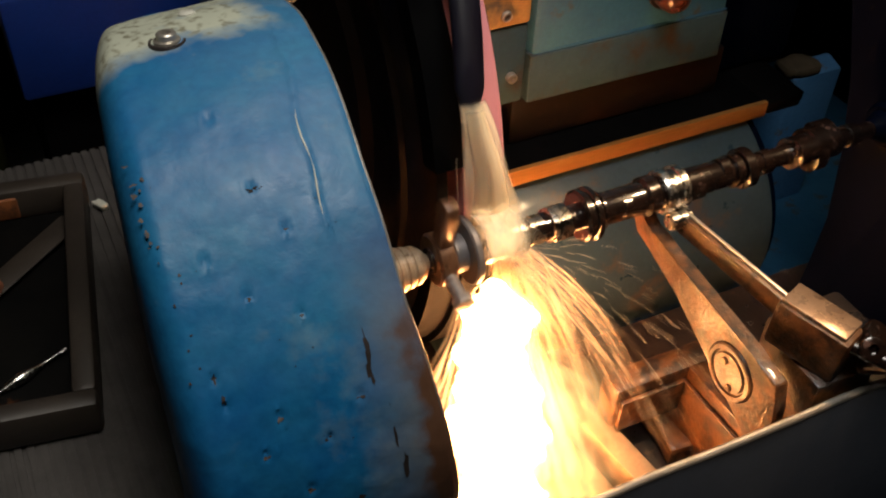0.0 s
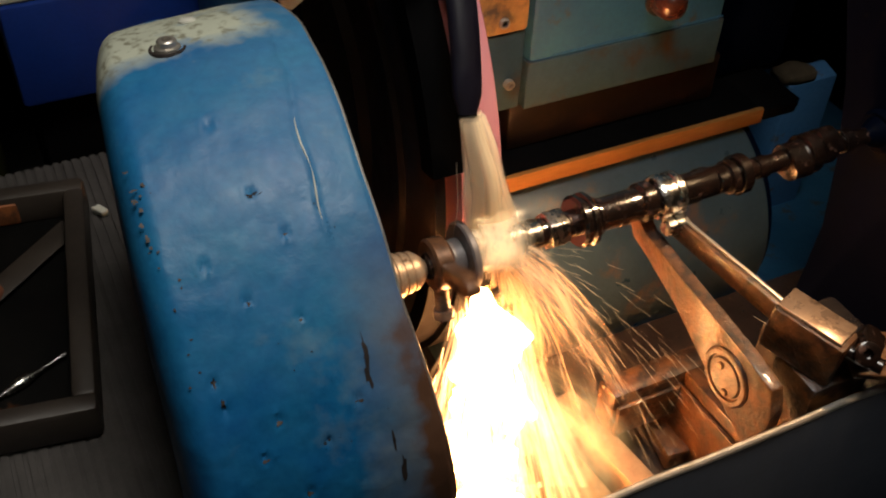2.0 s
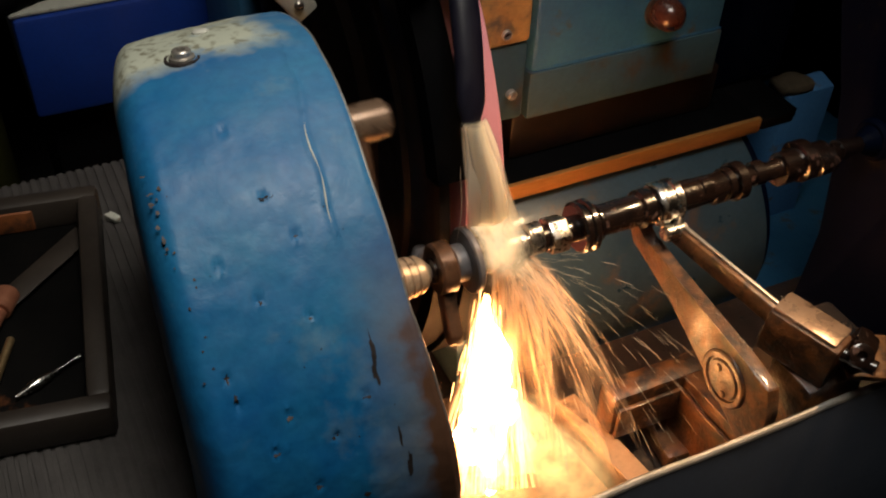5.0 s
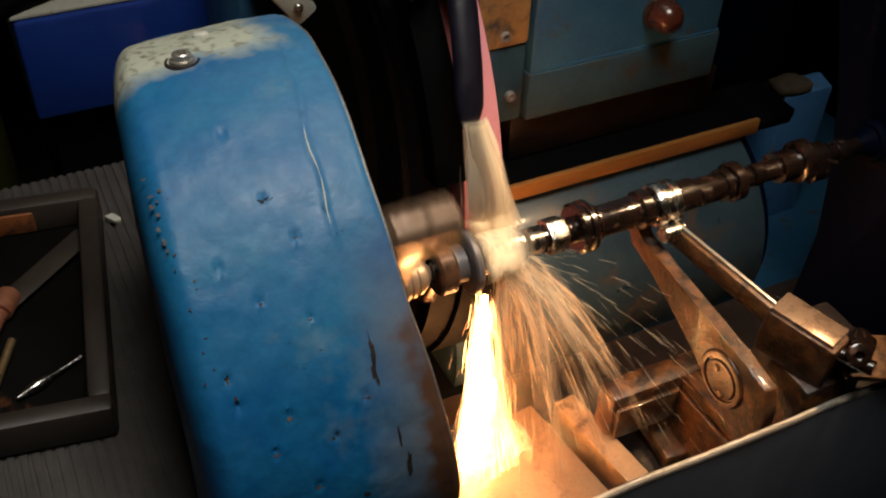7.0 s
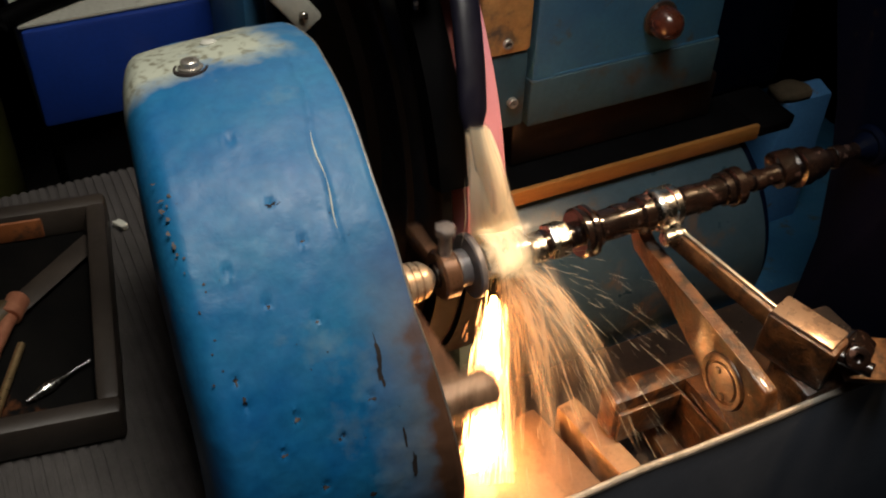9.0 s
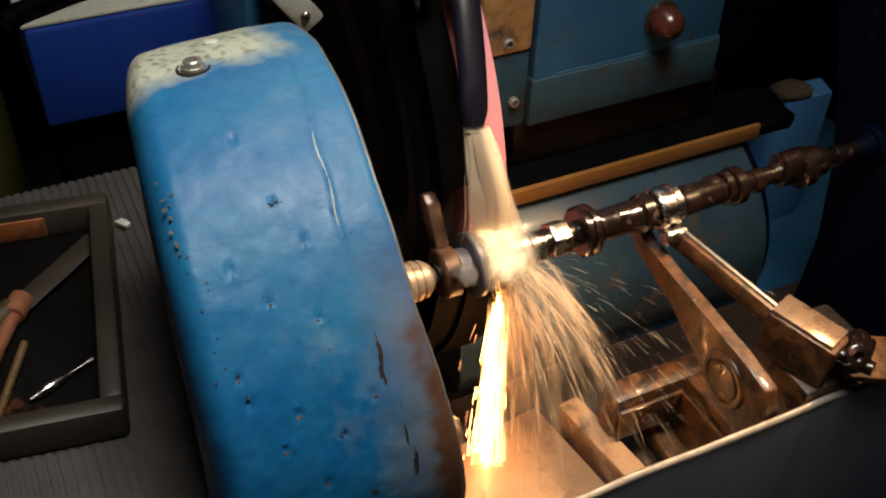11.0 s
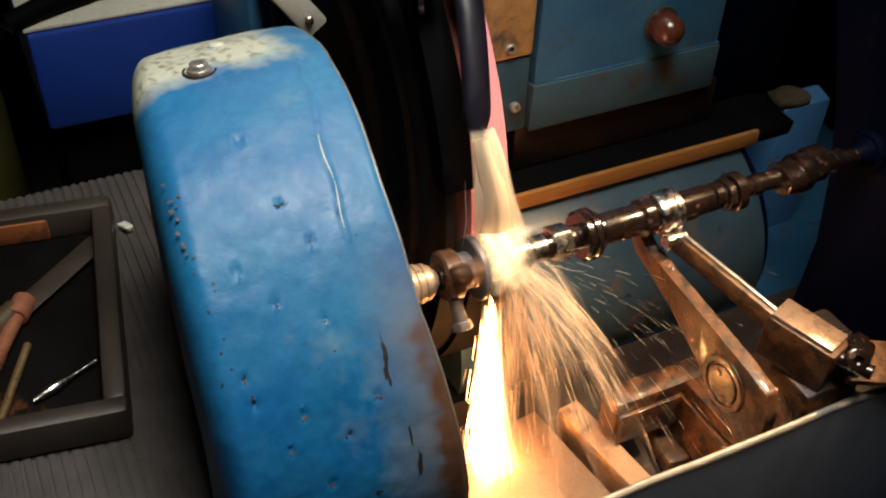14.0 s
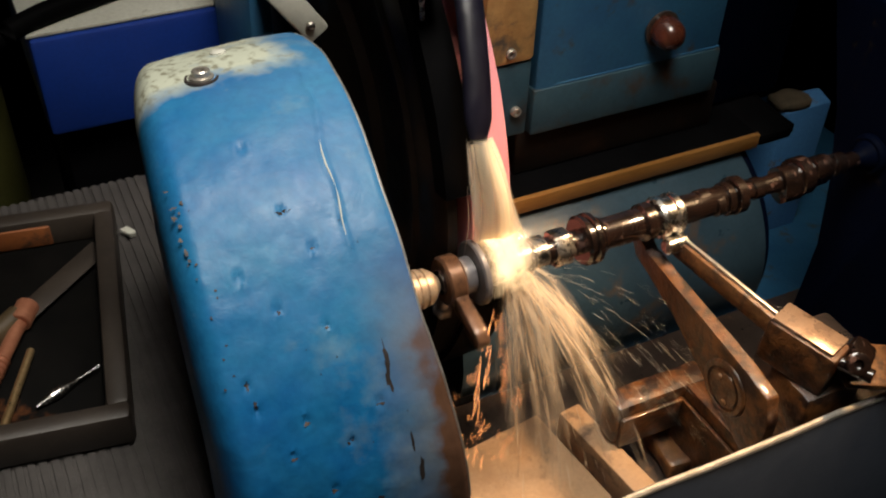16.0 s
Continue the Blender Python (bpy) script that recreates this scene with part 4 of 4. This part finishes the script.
# ---- behind the guard ----
def build_background():
    b = thing("blue_box", (-0.17, 0.6, 0.0), "deep blue enamelled box with a yellowed white top", "machine box")
    part("body", box(-0.312, -0.069, 0.50, 0.85, 0.905, 1.028, 0.006), M_DEEP, b)
    part("top_sheet", box(-0.314, -0.067, 0.505, 0.86, 1.029, 1.034, 0.002), M_CREAM, b, "yellowed white top")
    part("screw", moved(drum(0, 0.004, 0.004, 0.001, 14), Matrix.Translation((-0.13, 0.60, 1.034)) @ up_to((0, 0, 1))), M_DARKIRON, b, "small dark screw")
    part("stand", box(-0.30, -0.08, 0.53, 0.85, 0.0, 0.904, 0.006), M_BLACK, b, "black stand")
    n = thing("control_column", (-0.086, 0.42, 0.0), "blue column with a pale clamp lever", "machine column")
    part("column", box(-0.106, -0.066, 0.35, 0.50, 0.0, 1.16, 0.006), M_BLUE, n)
    part("clamp_lever", moved(box(-0.0120, 0.0120, -0.006, 0.006, -0.040, 0.050, 0.004), Matrix.Translation((-0.108, 0.20, 1.176)) @ pose(0, 0, 0, 0, -36, 0)), M_CREAM, n, "pale worn clamp lever")
    part("lever_screw", moved(drum(0, 0.005, 0.004, 0.001, 14), Matrix.Translation((-0.094, 0.1945, 1.157)) @ up_to((0, -1, 0))), M_STEEL, n, "small screw")
    part("lever_arm", rod((-0.098, 0.206, 1.178), (-0.088, 0.36, 1.12), 0.010), M_TAIL, n, "blue lever arm")
    c = thing("cable", (-0.35, 0.5, 0.95), "thick black cable over the blue box", "cable")
    way = [Vector(p) for p in ((-0.46, 0.46, 0.90), (-0.42, 0.47, 0.99), (-0.375, 0.49, 1.03), (-0.302, 0.520, 1.047), (-0.265, 0.535, 1.047), (-0.196, 0.560, 1.047), (-0.10, 0.60, 1.047), (-0.04, 0.70, 1.047))]
    fine = [way[i].lerp(way[i + 1], k / 6) for i in range(len(way) - 1) for k in range(6)]
    for _ in range(12):
        fine = [fine[0]] + [(fine[i - 1] + 2 * fine[i] + fine[i + 1]) / 4 for i in range(1, len(fine) - 1)] + [fine[-1]]
    part("sheath", tube(fine, 0.012, 14), M_BLACK, c)
    single("olive_drum", moved(revolve([(0.0, 0), (0.0, 0.075), (0.01, 0.08), (1.03, 0.08), (1.04, 0.075), (1.04, 0)], 40), Matrix.Translation((-0.43, 0.80, 0.0)) @ AXES["Z"]), M_OLIVE, "olive painted drum standing in the dark", "drum", at=(-0.43, 0.80, 0))


# ---- coolant and sparks ----
def streaks(rng, count, start, velocity, spread, length, radius, gravity=9.8, fall=0.14, floor=0.745):
    """Thin tapered streaks along thrown drops' ways, as one mesh."""
    verts, faces = [], []
    for _ in range(count):
        p0 = Vector([a + rng.uniform(-1, 1) * s for a, s in zip(*start)])
        v0 = Vector([a + rng.gauss(0, 1) * s for a, s in zip(velocity, spread)])
        t0 = rng.random() ** 0.8 * fall
        ln = length * rng.uniform(0.4, 1.6)
        rad = radius * rng.uniform(0.5, 1.5)
        prev = None
        for k in range(4):
            v = v0 + Vector((0, 0, -gravity * t0))
            t = t0 + ln / max(0.2, v.length) * k / 3
            p = p0 + v0 * t + Vector((0, 0, -gravity * t * t / 2))
            if p.z < floor:
                break
            r = rad * (0.35, 1, 0.9, 0.3)[k]
            i = len(verts)
            for a in (0, 2.094, 4.189):
                verts.append((p.x + r * math.cos(a), p.y + r * math.sin(a), p.z))
            if prev is not None:
                for j in range(3):
                    faces.append((prev + j, prev + (j + 1) % 3, i + (j + 1) % 3, i + j))
            prev = i
    return verts, faces


def stuff_mesh(name, geo, mat, label, category, at):
    me = bpy.data.meshes.new(name)
    a = Vector(at)
    me.from_pydata([tuple(Vector(v) - a) for v in geo[0]], [], geo[1])
    me.materials.append(mat)
    me.shade_smooth()
    ob = new(name, me)
    ob.location = at
    ROOT[ob.name] = a
    return tagged(ob, label, category, kind="stuff")


def strands(rng, count, x0, x1, deg0, deg1, gap0, gap1, radius):
    """Runs of coolant that follow the wheel's rim from the nozzle to the shaft."""
    verts, faces = [], []
    for _ in range(count):
        u = rng.random()
        a0 = deg0 + (deg1 - deg0) * rng.random() * 0.7
        a1 = min(deg1, a0 + rng.uniform(5, 16))
        ph, rad, gp = rng.uniform(0, 6.3), radius * rng.uniform(0.4, 1.4), rng.random()
        prev = None
        n = 9
        for k in range(n):
            s = k / (n - 1)
            deg = a0 + (a1 - a0) * s
            f = (deg - deg0) / (deg1 - deg0)
            x = x0 + (x1 - x0) * (0.18 + 0.64 * u) + (u - 0.5) * 0.036 * f + 0.0008 * math.sin(ph + 7 * s) + 0.020 * f
            y, z = wheel_arc(deg, gap0 + (gap1 - gap0) * f + 0.008 * gp * (1 - 0.5 * f))
            r = rad * math.sin(math.pi * (0.08 + 0.84 * s))
            i = len(verts)
            for a in (0, 1.571, 3.142, 4.712):
                verts.append((x + r * math.cos(a), y + r * math.sin(a) * 0.8, z + r * math.sin(a) * 0.4))
            if prev is not None:
                for j in range(4):
                    faces.append((prev + j, prev + (j + 1) % 4, i + (j + 1) % 4, i + j))
            prev = i
    return verts, faces


def tongue(rng, r0, r1, top, bottom, lean=0.0):
    """A ragged tongue of packed sparks that widens downwards."""
    b = bmesh.new()
    n, seg = 46, 30
    ph = rng.uniform(0, 9)
    rings = []
    for i in range(n):
        s = i / (n - 1)
        r = (r0 + (r1 - r0) * s ** 1.6) * min(1, s * 4 + 0.45)
        z = top + (bottom - top) * s
        ring = []
        for k in range(seg):
            a = 2 * math.pi * k / seg
            w = 1 + 0.5 * noise.noise(Vector((math.cos(a) * 1.2, math.sin(a) * 1.2, s * 6 + ph))) + 0.55 * noise.noise(Vector((math.cos(a) * 5, math.sin(a) * 5, s * 5 + ph)))
            ring.append(b.verts.new((r * w * math.cos(a) + lean * s, 0.7 * r * w * math.sin(a), z)))
        rings.append(ring)
    for p, q in zip(rings, rings[1:]):
        for k in range(seg):
            b.faces.new((p[k], p[(k + 1) % seg], q[(k + 1) % seg], q[k]))
    b.faces.new(rings[0])
    b.faces.new(rings[-1])
    return b


def veil(at_uv, nu, nv):
    """A thin sheet of fluid; its UVs run across and along the flow."""
    b = bmesh.new()
    uv = b.loops.layers.uv.new("flow")
    grid = [[b.verts.new(at_uv(i / nu, j / nv)) for i in range(nu + 1)] for j in range(nv + 1)]
    for j in range(nv):
        for i in range(nu):
            f = b.faces.new((grid[j][i], grid[j][i + 1], grid[j + 1][i + 1], grid[j + 1][i]))
            for lp, (a, c) in zip(f.loops, ((i, j), (i + 1, j), (i + 1, j + 1), (i, j + 1))):
                lp[uv].uv = (a / nu, c / nv)
    return b


def fan(rng, mid, half, down, out, side, z_end, lift=0.0, start=(0.010, -0.006, 1.0), width=0.022):
    """A sheet of drops thrown from the shaft: mid and half give its spread in degrees about the vertical."""
    ph = rng.uniform(0, 9)

    def f(u, v):
        a = radians(mid + half * (2 * u - 1))
        wob = 0.22 * noise.noise(Vector((u * 5, ph, 0.0)))
        t = v * ((math.sqrt(down * down + 19.6 * (start[2] - z_end)) - down) / 9.8) * (0.75 + 0.25 * math.sin(u * 11 + ph)) * (1.0 + wob)
        vx, vy = side + out * math.sin(a), -out * math.cos(a) - 0.05
        return (start[0] + width * (u - 0.5) + vx * t, start[1] + vy * t, start[2] + lift * t - down * t - 4.9 * t * t)
    return f


def build_fluids():
    rng = random.Random(5)
    made = {}
    o = (0.0, 0.0, 1.0)

    def sheet(name, f, mat, label, nu=40, nv=18):
        return single(name, veil(f, nu, nv), mat, label, "sparks" if mat in (M_EMBER, M_EMBER2, M_BURST) else "coolant", kind="stuff", at=o)

    made["stream"] = []
    for gap, sq, ph in ((0.036, 1.0, 0.0), (0.031, 0.85, 2.0), (0.041, 0.7, 4.0)):
        def run(u, v, gap=gap, sq=sq, ph=ph):
            deg = 23.5 - 21.5 * v
            y, z = wheel_arc(deg, gap + (0.012 - gap) * v)
            mid = -0.0185 + 0.025 * v
            w = (0.015 + 0.024 * v) * sq
            bulge = 0.006 * math.cos(math.pi * (u - 0.5)) * (1 - 0.3 * v)
            return (mid + w * (u - 0.5) * 1.5 + 0.0012 * math.sin(v * 8 + ph), y - bulge, z + 0.3 * bulge)
        made["stream"].append(sheet("coolant_stream", run, M_VEIL, "milky coolant pouring from the nozzle down the wheel", 16, 24))
    made["stream"].append(stuff_mesh("coolant_strands", strands(rng, 5, -0.038, 0.000, 23.5, 3.0, 0.036, 0.012, 0.00035), M_WATER,
                                     "thin strands of coolant on the wheel", "coolant", o))
    made["splash"] = []
    for mid, half, down, out, side, ze in ((10, 35, 1.4, 0.45, 0.22, 0.75), (30, 30, 1.2, 0.62, 0.34, 0.75), (50, 25, 0.9, 0.70, 0.45, 0.76), (0, 50, 1.8, 0.25, 0.12, 0.75), (20, 45, 1.6, 0.20, 0.22, 0.75), (65, 25, 0.7, 0.60, 0.36, 0.78), (5, 25, 2.0, 0.15, 0.30, 0.75)):
        made["splash"].append(sheet("coolant_splash", fan(rng, mid, half, down, out, side, ze), M_VEIL2, "fan of coolant thrown off the turning shaft", 60, 22))
    for vel, spr, cnt, rad in (((0.40, -0.45, -1.2), (0.22, 0.22, 0.3), 26, 0.00022), ((0.75, -0.50, -0.8), (0.28, 0.25, 0.35), 40, 0.00022), ((0.18, -0.25, -1.6), (0.14, 0.14, 0.3), 30, 0.00026), ((1.25, -0.45, -0.45), (0.35, 0.30, 0.35), 60, 0.00026), ((0.9, -0.8, -0.9), (0.35, 0.30, 0.35), 50, 0.00026)):
        made["splash"].append(stuff_mesh("coolant_drops", streaks(rng, cnt, ((0.015, -0.010, 0.998), (0.020, 0.010, 0.008)), vel, spr, 0.024, rad, fall=0.13, floor=0.745), M_WATER,
                                         "streaks of coolant thrown off the turning shaft", "coolant", o))
    made["foam"] = []
    for k in range(3):
        ph = rng.uniform(0, 9)

        def froth(u, v, ph=ph, k=k):
            a = radians(20 + 190 * u)
            r = 0.0180 + 0.0035 * k + 0.004 * noise.noise(Vector((math.cos(a) * 1.5, math.sin(a) * 1.5, v * 3 + ph)))
            return (-0.018 + (0.038 + 0.006 * k) * v, r * math.cos(a), 1.0 + r * math.sin(a))
        made["foam"].append(sheet("coolant_froth", froth, M_FROTH, "frothing coolant round the ground journal", 36, 20))
    def burst(u, v):
        a = radians(40 + 170 * u)
        r = 0.030 + 0.004 * noise.noise(Vector((u * 5, v * 5, 3.0)))
        return (-0.022 + 0.052 * v, r * math.cos(a), 1.0 + r * math.sin(a))
    made["foam"].append(sheet("spark_burst", burst, M_BURST, "bright burst of sparks where the wheel meets the journal", 24, 16))
    for mid, half, down, out, side, ze in ((15, 60, 0.1, 0.22, 0.14, 0.75), (45, 40, 0.0, 0.34, 0.20, 0.78), (0, 50, 0.5, 0.12, 0.06, 0.75)):
        made["splash"].append(sheet("coolant_mist", fan(rng, mid, half, down, out, side, ze), M_MIST, "soft mist of coolant below the shaft", 40, 20))
    made["lines"] = []
    for vel, spr, cnt in (((0.0, -0.02, -0.9), (0.05, 0.04, 0.3), 34), ((0.0, -0.04, -0.6), (0.10, 0.08, 0.35), 20)):
        made["lines"].append(stuff_mesh("spark_lines", streaks(rng, cnt, ((-0.010, -0.014, 0.972), (0.006, 0.005, 0.010)), vel, spr, 0.022, 0.00011, fall=0.15, floor=0.745), M_SPARK,
                                        "thin orange grinding sparks flying down", "sparks", o))
    made["tongue"] = []
    for kind in range(4):
        r0, r1, top, lean, mat, halo, off = ((0.0018, 0.0036, 0.972, 0.006, M_FIRE, 0.014, 0.0), (0.0058, 0.0095, 0.972, 0.007, M_FIRE, 0.020, 0.0), (0.0155, 0.024, 0.970, 0.006, M_BLAZE, 0.05, 0.003), (0.024, 0.047, 0.970, 0.014, M_BLAZE, 0.08, 0.008))[kind]
        at = (-0.008, -0.016, 0.742)
        t = thing("spark_stream", at, "white-hot ragged stream of grinding sparks", "sparks", kind="stuff")
        part("core", moved(tongue(rng, r0, r1, top, 0.742, lean), pose(-0.008 + off, -0.016, 0)), mat, t, "white-hot core")
        # Extra glowing mesh nearer the front, for the bloom of the brightest streams.
        if kind > 1:
            part("pool", moved(tongue(rng, (0.010, 0.020)[kind - 2], (0.020, 0.046)[kind - 2], (0.785, 0.805)[kind - 2], 0.742, 0.004), pose(-0.004 + 0.5 * off, (-0.058, -0.080)[kind - 2], 0)), mat, t, "white-hot pool added for the sparks' bloom over the table")
        for q in range(5):
            ph = rng.uniform(0, 9)
            yo = (-0.012, 0.012, -0.024, -0.030, -0.018)[q] * (0.5 + kind * 0.6)

            def curtain(u, v, ph=ph, q=q, yo=yo):
                w = (r0 * 2.0 + (r1 * 2.6 + halo - r0 * 2.0) * v ** 1.2)
                return (-0.008 + off + 0.004 * (q - 2) + lean * v + w * (u - 0.5) + 0.002 * noise.noise(Vector((u * 4, v * 5, ph))), -0.016 + yo * v + 0.004 * noise.noise(Vector((u * 5, v * 3, ph))), top + 0.004 + (0.743 - top) * v)
            part("curtain", veil(curtain, 24, 20), M_EMBER2 if q == 2 else M_EMBER, t, "glowing curtain of sparks")
        flying = streaks(rng, (150, 170, 120, 120)[kind], ((-0.009 + off, -0.015, top), (0.004 + r0, 0.005, 0.012)), (0.01, -0.02, -0.9), (0.055 + 0.03 * kind, 0.05, 0.32), 0.026, (0.00038, 0.0004, 0.00034, 0.00034)[kind], fall=0.16, floor=0.743)
        me = bpy.data.meshes.new("flying_sparks")
        me.from_pydata([tuple(Vector(v) - Vector(at)) for v in flying[0]], [], flying[1])
        me.materials.append(M_FIRE2)
        new("flying_sparks", me).parent = t
        if kind > 1:
            for q, (far, high) in enumerate(((0.10, 0.05), (0.14, 0.035), (0.075, 0.075))):
                ph = rng.uniform(0, 9)

                def scatter(u, v, ph=ph, far=far, high=high):
                    a = radians(-70 + 150 * u)
                    r = 0.010 + far * v * (1 + 0.3 * noise.noise(Vector((u * 3, ph, 0))))
                    return (0.006 + r * math.cos(a), -0.030 + 0.75 * r * math.sin(a), 0.772 + high * math.sin(math.pi * min(0.98, 0.08 + v)) ** 0.8)
                part("spark_scatter", veil(scatter, 30, 16), M_SCATTER, t, "glowing veil for coolant mist lit by the sparks")
        made["tongue"].append(t)
    return made


build_room()
build_bed()
SPLASH = build_splash_panel()
build_wheelhead()
build_tailstock()
build_wheel()
build_nozzle()
build_guard()
SHAFT, DOG = build_shaft()
build_steady()
build_bench()
build_background()
FLUID = build_fluids()


def motions():
    """All that turns, falls and flickers."""
    steps = [k / 10 for k in range(161)]

    uneven = {1.3: -10, 1.5: 20, 1.6: 20, 3.5: 8, 11.5: 8, 13.5: 15, 14.5: -12, 15.5: 22}

    def turn_at(t):
        """The dog turns once in 0.927 s, a little unevenly."""
        return -168 + 360 * t / 0.927 + uneven.get(t, 0)

    walk(SHAFT, [(t, pose(0, 0, 1, turn_at(t))) for t in steps])
    walk(DOG, [(t, pose(0, 0, 1, turn_at(t))) for t in steps])
    wheel = bpy.data.objects["grinding_wheel"]
    walk(wheel, [(t, pose(*WHEEL, 68 * 10 * t)) for t in steps])
    # The loose splash panel shakes to and fro in millimetres.
    shake = [(0, 2.6), (0.3, -7), (0.6, -4), (0.9, -7), (1.2, -2), (1.5, -1.8), (2.0, 1.0), (2.4, 1.0), (2.5, -1.7), (2.7, -9), (2.8, -6), (3.0, -7), (3.1, -2), (3.3, 1.7), (3.6, 3.4), (3.9, -4.2), (4.0, -3.5), (4.2, 1.3),
             (6.3, 4.2), (6.6, 2), (7.0, 2), (7.5, 5), (7.8, 10), (8.2, 9), (8.6, 9.5), (9.0, 12.5), (11.4, 5), (11.6, 2.5), (12.0, 4.2), (12.6, 5.4), (13.0, 4.2), (13.2, 1.5), (13.8, -1.5), (14.0, 1.2), (14.4, 6.6), (15.0, 9.2), (15.5, -1), (16, -1.7)]
    walk(SPLASH, [(t, pose(PANEL[0], PANEL[1] + mm / 1000, PANEL[2])) for t, mm in shake])
    rng = random.Random(11)
    for ob in FLUID["stream"]:
        walk(ob, [(t, pose(rng.uniform(-0.002, 0.002), rng.uniform(-0.001, 0.001), 1 + rng.uniform(-0.005, 0.005), 0, 0, rng.uniform(-3, 3))) for t in steps])
    for ob in FLUID["splash"] + FLUID["foam"]:
        walk(ob, [(t, pose(rng.uniform(-0.004, 0.004), rng.uniform(-0.003, 0.003), 1 + rng.uniform(-0.003, 0.008), 0, rng.uniform(-3, 3), rng.uniform(-9, 9))) for t in steps])
    for ob in FLUID["lines"]:
        walk(ob, [(t, pose(rng.uniform(-0.003, 0.003), rng.uniform(-0.003, 0.003), 1 + rng.uniform(-0.002, 0.010), 0, rng.uniform(-4, 4), rng.uniform(-20, 20))) for t in steps])
    # The spark streams sink as the cut gets lighter: height against time.
    sink = (
        [(0, 0), (11.9, 0), (12.0, -0.32), (13.2, -0.32), (13.3, 0), (15.0, 0), (15.1, -0.32), (16, -0.32)],
        [(0, 0), (9.3, 0), (10.3, -0.02), (10.4, -0.25), (13.3, -0.25), (13.4, -0.03), (14.0, -0.03), (14.1, -0.25), (16, -0.25)],
        [(0, 0), (3.6, 0), (5.5, -0.06), (7.2, -0.10), (9.3, -0.17), (10.5, -0.25), (13.3, -0.25), (13.6, -0.14), (14.0, -0.19), (14.3, -0.25), (16, -0.25)],
        [(0, 0), (2.3, -0.02), (3.1, -0.07), (3.7, -0.03), (4.2, -0.01), (5.8, -0.24), (6.3, -0.31), (16, -0.31)])
    for ob, curve in zip(FLUID["tongue"], sink):
        at = ob.location.copy()
        ts, zs = zip(*curve)
        walk(ob, [(t, pose(at.x + rng.uniform(-0.0015, 0.0015), at.y, at.z + min(0.0, float(np.interp(t, ts, zs)) + rng.uniform(-0.006, 0.0)), 0, rng.uniform(-1.5, 1.5), rng.uniform(-25, 25))) for t in steps])


motions()
